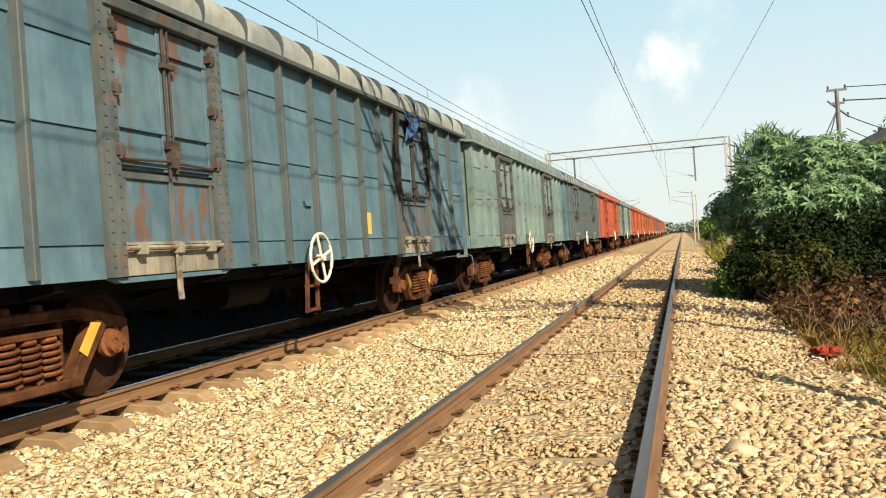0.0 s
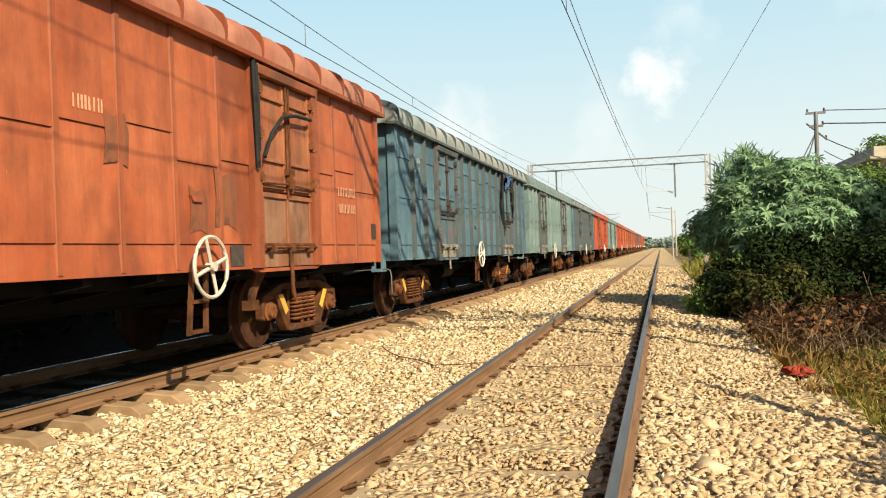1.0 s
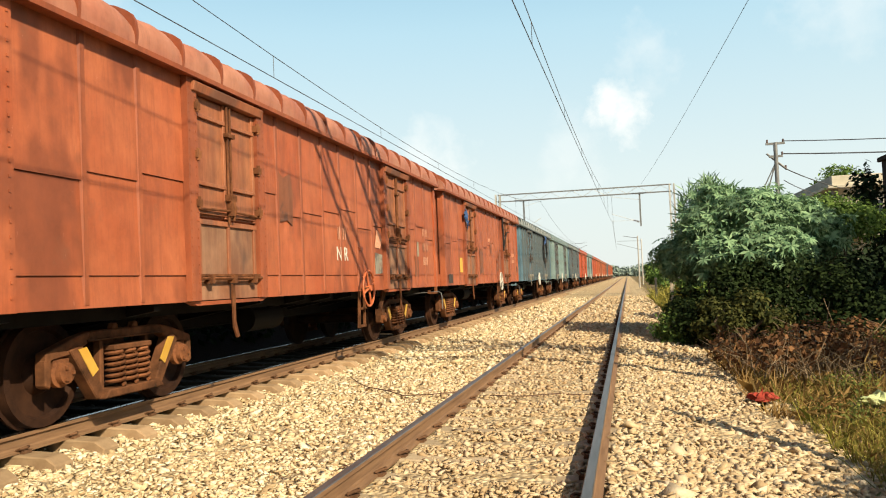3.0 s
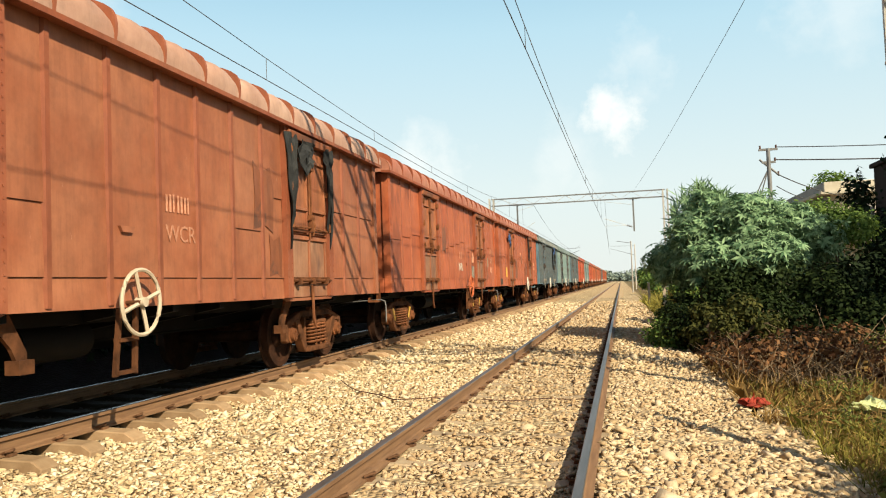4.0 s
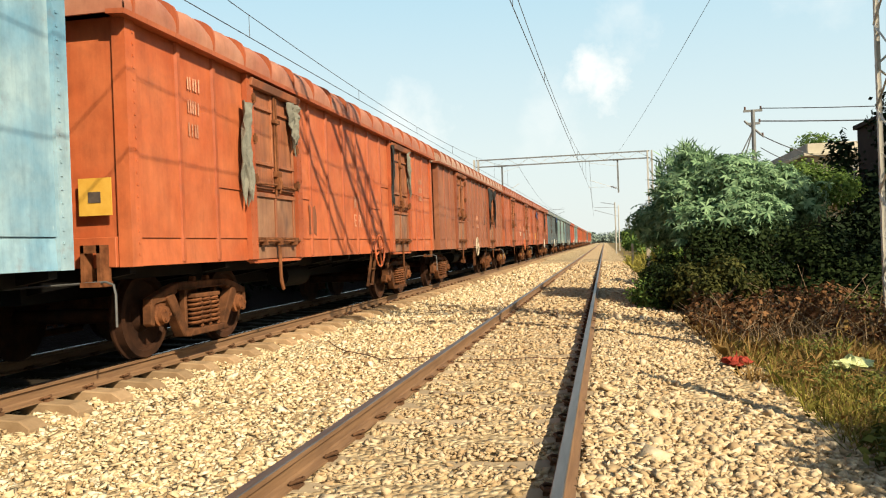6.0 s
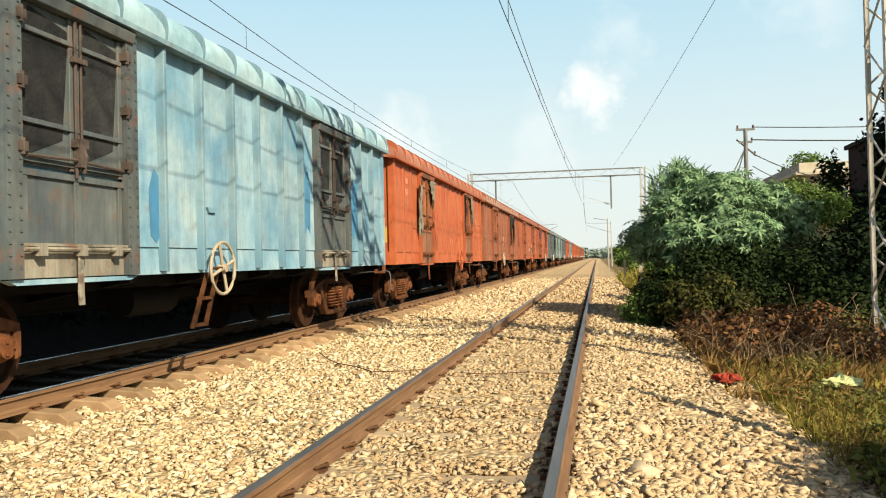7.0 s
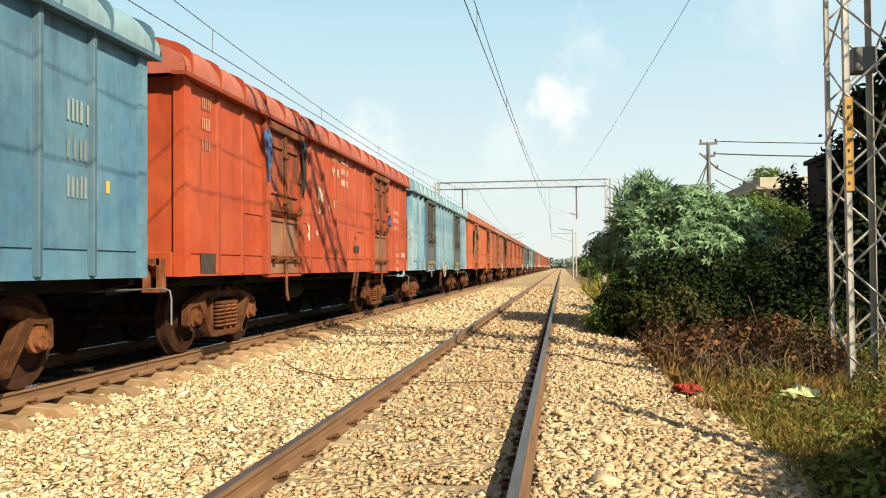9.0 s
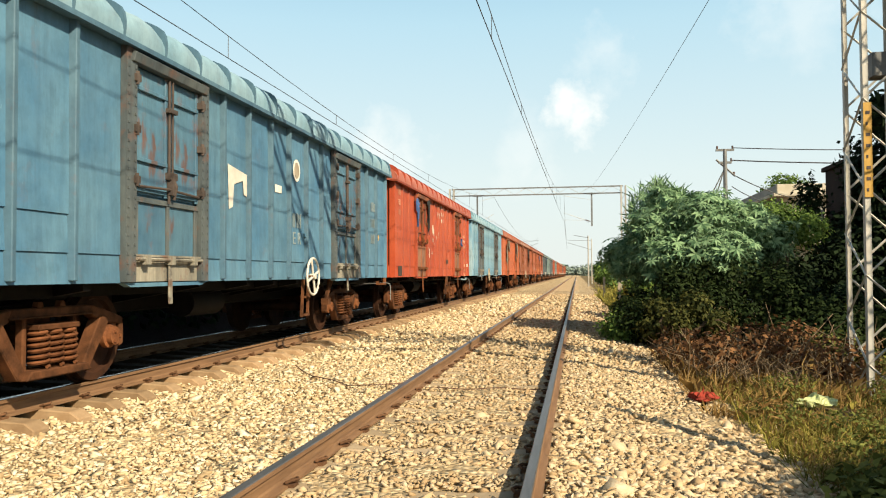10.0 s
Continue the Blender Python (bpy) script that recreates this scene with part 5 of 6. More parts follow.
part("hanging_hose", Shape().tube([(1.66, 10.25, 2.45), (1.68, 10.4, 2.75), (1.69, 10.7, 3.0), (1.68, 11.1, 3.08), (1.67, 11.6, 3.1)], 0.025, 6), MAT["tarp"], WAGON[1], "black rubber hose looped across the door")
part("rag", rag_shape(0.14, 0.35, 45), MAT["blueclo"], WAGON[6], "small blue rag tied to the door", m=pose(1.64, 11.78, 2.6))
for k, y, h, s in ((6, 4.45, 1.2, 43),):
    part("torn_sheet", rag_shape(0.22, h, s), MAT["tarp"], WAGON[k], "torn dark sheet hanging by the door", m=pose(1.64, y, 3.5))

# ---- overhead line ----
MSG_F = lambda y: 5.52 + 0.00135 * (y - 28) ** 2
MSG_N = lambda y: 5.62 + 0.00135 * (y - 28) ** 2
XN = lambda y: -0.25 + (y - 14.4) * 0.009


def wire_path(fx, fz, y0, y1, k=28):
    return [(fx(y), y, fz(y)) for y in np.linspace(y0, y1, k)]


def overhead(name, fx, contact, messenger, label):
    t = thing(name, label, "overhead line", kind="structure")
    part("contact_wire", Shape().tube(wire_path(fx, lambda y: contact, -8, 64, 12), 0.0085, 5), MAT["wire"], t)
    part("messenger_wire", Shape().tube(wire_path(fx, messenger, -8, 64), 0.0075, 5), MAT["wire"], t)
    for y in np.arange(-4, 62, 6.7):
        part("dropper", Shape().tube([(fx(y), y, contact), (fx(y), y, messenger(y))], 0.006, 4), MAT["wire"], t)
    # next span
    m2 = lambda y: messenger(y - 72)
    part("contact_wire", Shape().tube(wire_path(lambda y: fx(136 - y), lambda y: contact, 64, 136, 6), 0.011, 5), MAT["wire"], t)
    part("messenger_wire", Shape().tube(wire_path(lambda y: fx(136 - y), m2, 64, 136, 16), 0.010, 5), MAT["wire"], t)
    return t


overhead("contact_line_far_track", lambda y: FAR_X + 0.0 * y, 5.3, MSG_F, "copper contact and messenger wires over the occupied track")
overhead("contact_line_near_track", XN, 5.4, MSG_N, "copper contact and messenger wires over the empty track")
feeder = thing("return_conductor", "single thin aluminium wire beside the track", "wire", kind="structure")
part("conductor", Shape().tube([(4.2 - (y - 18) * 0.037, y, 7.3 + (y - 18) * 0.006 + 0.0004 * ((y - 28) ** 2 - 100)) for y in np.linspace(-8, 64, 20)], 0.007, 5), MAT["wire"], feeder)


def lattice(t, x, y, z0, z1, half, mat, step=0.55, half_y=None):
    """Four angle legs with zigzag bracing on each face."""
    hy = half_y or half
    for sx in (-1, 1):
        for sy in (-1, 1):
            cx, cy = x + sx * half, y + sy * hy
            sh = Shape().box(*sorted((cx, cx - sx * 0.075)), cy - 0.006, cy + 0.006, z0, z1).box(cx - 0.006, cx + 0.006, *sorted((cy, cy - sy * 0.075)), z0, z1)
            part("leg", sh, mat, t)
    n = int((z1 - z0) / step)
    for face in range(4):
        for i in range(n):
            za, zb = z0 + i * step, z0 + (i + 1) * step
            d = 1 if i % 2 else -1
            if face < 2:
                q = y + (hy + 0.004) * (1 if face else -1)
                a, b = (x - d * half, q, za), (x + d * half, q, zb)
            else:
                q = x + (half + 0.004) * (1 if face == 3 else -1)
                a, b = (q, y - d * hy, za), (q, y + d * hy, zb)
            part("brace", Shape().tube([a, b], 0.017, 4), mat, t)


def portal(y, label, x0=-8.4, x1=4.7, z=7.65):
    t = thing("portal_gantry", label, "gantry", group="overhead line supports")
    for x in (x0, x1):
        for dx in (-0.16, 0.16):
            part("post_leg", Shape().box(x + dx - 0.05, x + dx + 0.05, y - 0.2, y + 0.2, float(ground_z(x)) - 0.1, z + 0.3), MAT["galv"], t)
        for k in range(12):
            za = 0.2 + k * 0.6
            part("brace", Shape().tube([(x - 0.16, y, za), (x + 0.16, y, za + 0.6)] if k % 2 else [(x + 0.16, y, za), (x - 0.16, y, za + 0.6)], 0.02, 4), MAT["galv"], t)
    for dz in (-0.26, 0.26):
        part("boom_chord", Shape().box(x0, x1, y - 0.05, y + 0.05, z + dz - 0.045, z + dz + 0.045), MAT["steel"], t)
    for k in range(16):
        xa, xb = x0 + (x1 - x0) * k / 16, x0 + (x1 - x0) * (k + 1) / 16
        part("boom_brace", Shape().tube([(xa, y, z + (0.24 if k % 2 else -0.24)), (xb, y, z - (0.24 if k % 2 else -0.24))], 0.012, 4), MAT["galv"], t)
    for x, reach, wx in ((2.35, 1, XN(y)), (-6.4, -1, FAR_X)):
        part("drop_arm", Shape().box(x - 0.06, x + 0.06, y - 0.06, y + 0.06, 4.9, z - 0.2), MAT["steel"], t)
        part("arm_head", Shape().prism_y([(x - 0.55, z - 0.22), (x + 0.55, z - 0.22), (x + 0.3, z - 0.32), (x - 0.3, z - 0.32)], y - 0.15, y + 0.15), MAT["steel"], t)
        part("cantilever", Shape().tube([(x, y, 5.2), (wx, y, 5.95)], 0.016, 6).tube([(x, y, 6.9), (wx, y, 7.25)], 0.012, 6).tube([(x - 0.3 * reach, y, 5.35), (wx, y, 5.4)], 0.011, 6), MAT["galv"], t)
        ins = Shape()
        d = Vector((wx - x, 0, 0.75)).normalized()
        for k in range(7):
            c = Vector((x, y, 5.2)) + d * (0.15 + 0.06 * k)
            ins.tube([c, c + d * 0.025], 0.075, 10)
        part("insulator", ins, MAT["porcelain"], t, "ribbed brown porcelain insulator")
    return t


portal(64, "grey steel portal gantry spanning both tracks")
signal = thing("trackside_mast", "slim pale steel mast beside the track", "mast", group="overhead line supports")
part("mast", Shape().tube([(2.55, 100, -0.3), (2.55, 100, 5.85)], [0.09, 0.07], 8), MAT["galv"], signal)
part("bracket", Shape().tube([(2.55, 100, 5.6), (0.9, 100, 5.9)], 0.03, 5), MAT["steel"], signal)
for x, reach in ((-8.4, FAR_X), (3.6, -0.25)):
    fm = thing("trackside_mast", "distant slim steel mast with a cantilever arm", "mast", group="overhead line supports")
    part("mast", Shape().tube([(x, 136, float(ground_z(x)) - 0.1), (x, 136, 7.0)], [0.1, 0.08], 8), MAT["galv"], fm)
    part("bracket", Shape().tube([(x, 136, 5.2), (reach, 136, 6.4)], 0.03, 5).tube([(x, 136, 6.7), (reach, 136, 6.8)], 0.025, 5), MAT["steel"], fm)

# tall lattice mast among the weeds
mast = thing("lattice_mast", "galvanised lattice steel mast with a yellow plate on its leg", "mast", group="overhead line supports")
MX, MY, MH = 5.5, 14.75, 0.33
lattice(mast, MX, MY, -0.6, 8.2, MH, MAT["galv"], 0.62, 0.42)
pl = Shape().box(MX - MH - 0.01, MX - MH + 0.10, MY - 0.45, MY - 0.436, 2.35, 3.68)
part("number_plate", pl, MAT["yellow"], mast, "tall narrow yellow plate with dark marks")
mk = Shape()
for k in range(8):
    mk.box(MX - MH + 0.02, MX - MH + (0.075 if k % 3 else 0.045), MY - 0.455, MY - 0.451, 2.43 + k * 0.155, 2.475 + k * 0.155)
tagged(part("plate_marks", mk, MAT["plate"], mast), kind="stuff")
part("junction_box", Shape().box(MX - 0.12, MX + 0.2, MY - 0.2, MY + 0.1, 4.1, 4.45), MAT["steel"], mast, "", 0.01)

# lattice boom over both tracks just short of the mast, with a slimmer one beside it
# both unseen, placed to throw the slanted shadows on the wagon sides
boom = thing("lattice_portal", "unseen galvanised lattice steel boom spanning both tracks on lattice legs", "gantry", group="overhead line supports")
BZ, BY, BX0, BX1 = 8.0, 12.5, -11.3, 7.8
for dy in (-0.32, 0.32):
    for dz in (-0.32, 0.32):
        part("boom_chord", Shape().box(BX0, BX1, BY + dy - 0.045, BY + dy + 0.045, BZ + dz - 0.045, BZ + dz + 0.045), MAT["galv"], boom)
for k in range(28):
    xa, xb = -11.2 + 0.67 * k, -11.2 + 0.67 * (k + 1)
    d = 0.32 if k % 2 else -0.32
    for dy in (-0.33, 0.33):
        part("boom_brace", Shape().tube([(xa, BY + dy, BZ - d), (xb, BY + dy, BZ + d)], 0.028, 4), MAT["galv"], boom)
    for dz in (-0.33, 0.33):
        part("boom_brace", Shape().tube([(xa, BY - d, BZ + dz), (xb, BY + d, BZ + dz)], 0.028, 4), MAT["galv"], boom)
lattice(boom, -11.0, BY, 0.2, 8.2, MH, MAT["galv"], 0.62, 0.42)
lattice(boom, 7.5, BY, -0.7, 8.2, MH, MAT["galv"], 0.62, 0.42)
slim = thing("slim_portal", "unseen slender steel truss spanning both tracks on tubular posts", "gantry", group="overhead line supports")
SY = 10.2
for dz in (-0.26, 0.26):
    part("boom_chord", Shape().box(BX0, BX1, SY - 0.032, SY + 0.032, BZ + dz - 0.032, BZ + dz + 0.032), MAT["galv"], slim)
for k in range(19):
    xa, xb = -11.2 + k, -10.2 + k
    d = 0.26 if k % 2 else -0.26
    part("boom_brace", Shape().tube([(xa, SY, BZ - d), (xb, SY, BZ + d)], 0.025, 4), MAT["galv"], slim)
for x in (-11.0, 7.5):
    part("post", Shape().tube([(x, SY, float(ground_z(x)) - 0.1), (x, SY, 8.25)], [0.12, 0.09], 8), MAT["galv"], slim)

# unseen leaning trunk, made up to throw the thin shadow across the stones
post = thing("shadow_trunk", "unseen slim leaning trunk, added to cast a thin shadow", "tree")
part("trunk", Shape().tube([(4.25, 7.8, -0.6), (4.75, 7.85, 1.5), (5.45, 8.05, 3.5)], [0.12, 0.10, 0.06], 8), MAT["bark"], post)

# power pole with stays and cables
PX, PY = 8.2, 42.0
pole = thing("utility_pole", "dark steel utility pole with crossarms", "utility pole")
part("pole", Shape().tube([(PX, PY, -0.9), (PX, PY, 7.2)], [0.12, 0.09], 10), MAT["steel"], pole)
for z, half in ((7.15, 0.42), (6.55, 0.3)):
    part("crossarm", Shape().box(PX - half, PX + half, PY - 0.05, PY + 0.05, z - 0.05, z + 0.05), MAT["steel"], pole)
part("crossarm", Shape().tube([(PX - 0.4, PY, 6.7), (PX + 0.45, PY, 5.9)], 0.05, 6), MAT["steel"], pole)
for x in (-1.1, -0.7):
    part("stay_wire", Shape().tube([(PX - 0.05, PY, 6.2), (PX + 1.9 * x, PY - 0.4, 2.2)], 0.03, 5), MAT["steel"], pole)
for x, z in ((-0.35, 7.25), (0.35, 7.25), (0.28, 6.65), (0.4, 6.0)):
    part("insulator", Shape().tube([(PX + x, PY, z - 0.06), (PX + x, PY, z + 0.1)], 0.045, 8), MAT["porcelain"], pole)
cables = thing("power_cables", "sagging dark power cables strung from the pole", "cable")
for z, end, r in ((7.25, (26, 36, 6.3), 0.022), (6.65, (26, 36, 5.7), 0.03), (6.0, (14.0, 47, 5.0), 0.025), (5.4, (12.5, 47, 4.9), 0.02)):
    a, b = Vector((PX + 0.3, PY, z)), Vector(end)
    part("cable", Shape().tube([a.lerp(b, q) - Vector((0, 0, 1.2 * q * (1 - q))) for q in np.linspace(0, 1, 14)], r, 5), MAT["wire"], cables)

# ---- buildings ----
house = thing("house", "flat-roofed cream plaster house with a projecting roof slab", "house")
HXc, HYc = 11.5, 46.0
part("wall", Shape().box(HXc, HXc + 0.25, HYc, HYc + 9, -0.95, 5.2), MAT["wallgrey"], house, "plaster side wall, its shade put into a greyer colour")
fr = Shape().box(HXc + 0.25, HXc + 7, HYc, HYc + 0.25, -0.95, 5.2)
part("wall", fr, MAT["wallcream"], house, "cream plaster front wall")
part("wall", Shape().box(HXc + 6.75, HXc + 7, HYc + 0.25, HYc + 9, -0.95, 5.2).box(HXc + 0.25, HXc + 6.75, HYc + 8.75, HYc + 9, -0.95, 5.2), MAT["wallcream"], house)
part("roof_slab", Shape().box(HXc - 0.35, HXc + 7.4, HYc - 0.6, HYc + 9.3, 5.2, 5.36), MAT["wallcream"], house, "", 0.02)
part("parapet", Shape().box(HXc - 0.1, HXc + 7.1, HYc - 0.3, HYc - 0.1, 5.36, 5.85), MAT["wallcream"], house, "", 0.02)
part("parapet", Shape().box(HXc - 0.1, HXc + 0.1, HYc - 0.1, HYc + 9.1, 5.36, 5.85), MAT["wallgrey"], house, "", 0.02)
part("balcony_slab", Shape().box(HXc - 0.5, HXc + 7.4, HYc - 1.0, HYc, 2.7, 2.85), MAT["wallcream"], house, "", 0.02)
for x in (1.2, 3.8):
    win = part("window", Shape().box(HXc + x, HXc + x + 1.1, HYc - 0.05, HYc - 0.01, 3.4, 4.6), MAT["wallgrey"], house, "grey window frame", 0.01)
    part("pane", Shape().box(HXc + x + 0.08, HXc + x + 0.51, HYc - 0.07, HYc - 0.052, 3.48, 4.52), MAT["glass"], win)
    part("pane", Shape().box(HXc + x + 0.59, HXc + x + 1.02, HYc - 0.07, HYc - 0.052, 3.48, 4.52), MAT["glass"], win)
shed = thing("brick_hut", "brown brick hut overgrown with creepers, shade put into its colour", "hut")
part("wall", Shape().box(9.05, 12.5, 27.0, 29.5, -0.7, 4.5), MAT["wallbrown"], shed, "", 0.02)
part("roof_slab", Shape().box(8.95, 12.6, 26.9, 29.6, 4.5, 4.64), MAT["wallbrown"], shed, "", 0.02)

# ---- plants ----


def leaf_cloud(name, mat, centres, spread, count, length, width, leaflets=1, droop=0.3, seed=1, bottom=None):
    """Separate leaves scattered through lumpy crowns; leaflets > 1 gives hand-shaped leaves."""
    r = np.random.default_rng(seed)
    c = np.array(centres, float)
    s = np.array(spread, float)
    w = s.prod(1) ** 0.66
    pick = r.choice(len(c), count, p=w / w.sum())
    d = r.normal(size=(count, 3))
    d /= np.linalg.norm(d, axis=1)[:, None]
    rad = r.uniform(0.45, 1.0, count) ** 0.5 * (1 + 0.18 * r.normal(size=count))
    pos = c[pick] + d * rad[:, None] * s[pick]
    if bottom is not None:
        pos[:, 2] = np.maximum(pos[:, 2], bottom + 0.3 * r.random(count))
    out = d * 0.8 + r.normal(size=(count, 3)) * 0.45 + np.array([0, 0, 0.45])
    out /= np.linalg.norm(out, axis=1)[:, None]
    V, F = [], []
    k = 0
    side = np.cross(out, r.normal(size=(count, 3)))
    side /= np.linalg.norm(side, axis=1)[:, None]
    other = np.cross(out, side)
    L = length * r.uniform(0.6, 1.3, count)
    for j in range(leaflets):
        q = 2 * math.pi * j / max(1, leaflets) + (r.uniform(0, 6.28, count) if leaflets == 1 else 0)
        ax = (side * np.cos(q)[..., None] + other * np.sin(q)[..., None]) if leaflets == 1 else side * math.cos(q) + other * math.sin(q)
        tip_dir = ax * 0.9 + out * 0.25 - np.array([0, 0, droop])
        tip_dir /= np.linalg.norm(tip_dir, axis=1)[:, None]
        cross = np.cross(tip_dir, out)
        cross /= np.linalg.norm(cross, axis=1)[:, None] + 1e-6
        a = pos
        mid = pos + tip_dir * (L * 0.45)[:, None] + out * (L * 0.06)[:, None]
        b = pos + tip_dir * L[:, None]
        hw = (width * L / length)[:, None]
        V.append(np.stack([a, mid + cross * hw, b, mid - cross * hw], 1).reshape(-1, 3))
        F.append(np.arange(count * 4).reshape(-1, 4) + k)
        k += count * 4
    return cloud_mesh(name, np.concatenate(V), np.concatenate(F), mat)


def shrub(label, base, blobs_, spread, count, mat, length, width, leaflets=1, seed=1, limbs=5, name="bush", category="bush", droop=0.3, trunk=0.06):
    t = thing(name, label, category)
    r = random.Random(seed)
    tr = Shape()
    for k in range(limbs):
        c = blobs_[k % len(blobs_)]
        b = Vector(base) + Vector((r.uniform(-0.25, 0.25), r.uniform(-0.25, 0.25), 0))
        e = Vector(c) + Vector((r.uniform(-0.4, 0.4), r.uniform(-0.4, 0.4), 0.1))
        mid = b.lerp(e, 0.5) + Vector((r.uniform(-0.2, 0.2), r.uniform(-0.2, 0.2), 0.25))
        tr.tube([b, b.lerp(mid, 0.5) + Vector((0, 0, 0.1)), mid, mid.lerp(e, 0.6), e], [trunk, trunk * 0.8, trunk * 0.6, trunk * 0.4, trunk * 0.15], 6)
    part("trunk", tr, MAT["bark"], t)
    me = leaf_cloud("crown", mat, blobs_, spread, count, length, width, leaflets, droop, seed)
    child("crown", me, t)
    return t

big = [(3.2, 22.6, 2.35), (4.1, 22.2, 2.6), (3.6, 23.6, 2.75), (5.0, 22.6, 2.45), (4.5, 24.0, 2.8), (2.7, 23.4, 1.75), (5.6, 23.2, 2.2), (3.4, 21.9, 1.7), (4.4, 21.6, 1.8), (3.4, 23.0, 3.05)]
shrub("broad-leaved green bush with drooping palmate leaves", (4.0, 23.0, -0.5), big, [(0.75, 0.75, 0.55)] * 9 + [(0.45, 0.45, 0.4)], 7600, MAT["leafbig"], 0.195, 0.026, 7, 3, 9, droop=0.5)
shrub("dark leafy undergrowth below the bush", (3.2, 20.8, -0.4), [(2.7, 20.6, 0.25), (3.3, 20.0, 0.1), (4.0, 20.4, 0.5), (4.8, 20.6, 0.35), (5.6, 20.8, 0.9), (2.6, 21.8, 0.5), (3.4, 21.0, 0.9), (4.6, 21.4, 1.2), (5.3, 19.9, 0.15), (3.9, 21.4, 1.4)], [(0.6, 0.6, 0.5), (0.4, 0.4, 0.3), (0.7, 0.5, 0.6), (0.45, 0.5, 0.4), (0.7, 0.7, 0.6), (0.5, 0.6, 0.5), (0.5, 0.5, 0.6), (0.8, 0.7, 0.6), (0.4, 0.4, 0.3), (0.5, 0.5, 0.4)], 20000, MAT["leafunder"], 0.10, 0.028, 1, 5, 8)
shrub("fine-leaved green shrub beside the broad-leaved bush", (6.0, 23.4, -0.5), [(5.8, 23.2, 2.35), (6.3, 23.4, 2.55), (6.8, 23.4, 2.4), (6.1, 23.8, 2.75), (5.5, 23.8, 2.6)], [(0.5, 0.5, 0.42)] * 5, 6500, MAT["leaffine"], 0.11, 0.028, 1, 8, 6)
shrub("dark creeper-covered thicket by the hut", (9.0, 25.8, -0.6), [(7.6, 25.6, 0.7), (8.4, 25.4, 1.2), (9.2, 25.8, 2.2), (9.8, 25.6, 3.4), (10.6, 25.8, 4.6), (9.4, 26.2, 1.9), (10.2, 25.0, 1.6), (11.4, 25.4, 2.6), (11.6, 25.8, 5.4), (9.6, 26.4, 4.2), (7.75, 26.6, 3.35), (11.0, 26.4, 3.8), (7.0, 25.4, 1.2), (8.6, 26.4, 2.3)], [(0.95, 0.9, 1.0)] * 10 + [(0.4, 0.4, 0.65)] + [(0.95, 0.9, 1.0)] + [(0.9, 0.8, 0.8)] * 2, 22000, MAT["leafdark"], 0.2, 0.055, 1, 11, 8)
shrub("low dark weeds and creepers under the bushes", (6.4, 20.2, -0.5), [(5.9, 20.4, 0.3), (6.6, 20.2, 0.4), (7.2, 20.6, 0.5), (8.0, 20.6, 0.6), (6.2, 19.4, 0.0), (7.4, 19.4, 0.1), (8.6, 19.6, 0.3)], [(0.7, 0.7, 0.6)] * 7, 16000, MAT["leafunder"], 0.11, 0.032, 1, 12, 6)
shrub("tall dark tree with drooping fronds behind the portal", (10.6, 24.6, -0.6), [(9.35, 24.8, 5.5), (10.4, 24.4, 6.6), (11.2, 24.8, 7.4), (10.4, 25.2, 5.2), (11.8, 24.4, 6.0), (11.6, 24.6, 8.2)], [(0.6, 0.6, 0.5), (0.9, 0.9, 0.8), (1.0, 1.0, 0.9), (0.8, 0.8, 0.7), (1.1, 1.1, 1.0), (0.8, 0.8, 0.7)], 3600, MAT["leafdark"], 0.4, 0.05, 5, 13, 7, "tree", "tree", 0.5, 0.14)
shrub("pale scrubby tree behind the house", (14.5, 56, -0.8), [(13.6, 56, 6.6), (14.6, 56, 7.0), (15.4, 56, 6.7), (14.4, 57, 7.3)], [(0.8, 0.8, 0.45)] * 4, 900, MAT["leaffine"], 0.28, 0.06, 1, 17, 6, "tree", "tree")
shrub("feathery pale green plant rising behind the bush", (3.4, 24.8, -0.4), [(3.0, 24.7, 3.0), (3.4, 24.8, 3.35), (3.8, 24.7, 3.1), (3.4, 24.6, 2.7)], [(0.4, 0.4, 0.4)] * 4, 1500, MAT["leafbig"], 0.34, 0.018, 1, 15, 6, droop=-0.9)
shrub("olive-green shrub at the foot of the broad-leaved bush", (3.0, 19.6, -0.35), [(2.75, 19.9, 0.15), (3.2, 19.5, 0.35), (3.6, 19.7, 0.65), (2.9, 20.1, 0.55), (4.1, 19.6, 0.3)], [(0.3, 0.3, 0.25), (0.35, 0.3, 0.3), (0.35, 0.3, 0.3), (0.3, 0.3, 0.25), (0.3, 0.3, 0.25)], 2600, MAT["leafolive"], 0.10, 0.03, 1, 23, 5)
# unseen tall tree in the field, added to keep the thicket in shade
shrub("unseen tall dark-leaved tree beyond the weeds, added for its shade", (11.6, 17.2, -0.6), [(10.8, 17.4, 4.6), (11.8, 17.0, 5.4), (12.4, 18.2, 5.0), (11.2, 18.6, 5.6), (10.2, 18.4, 4.8), (11.4, 17.6, 6.6)], [(1.3, 1.3, 1.0)] * 6, 6000, MAT["leafdark"], 0.3, 0.08, 1, 71, 7, "tree", "tree", 0.4, 0.16)
shrub("small leafy tree beside the path, shading the weeds", (7.1, 5.3, -0.55), [(6.2, 5.25, 2.6), (7.0, 5.75, 2.8), (7.6, 6.35, 2.7), (7.8, 5.35, 2.9), (6.8, 4.55, 2.7), (7.3, 5.2, 3.2)], [(0.55, 0.6, 0.4), (0.8, 0.75, 0.5), (0.8, 0.8, 0.5), (0.85, 0.8, 0.5), (0.7, 0.6, 0.45), (0.7, 0.7, 0.4)], 5200, MAT["leaffine"], 0.19, 0.06, 1, 73, 6, "tree", "tree", 0.3, 0.09)
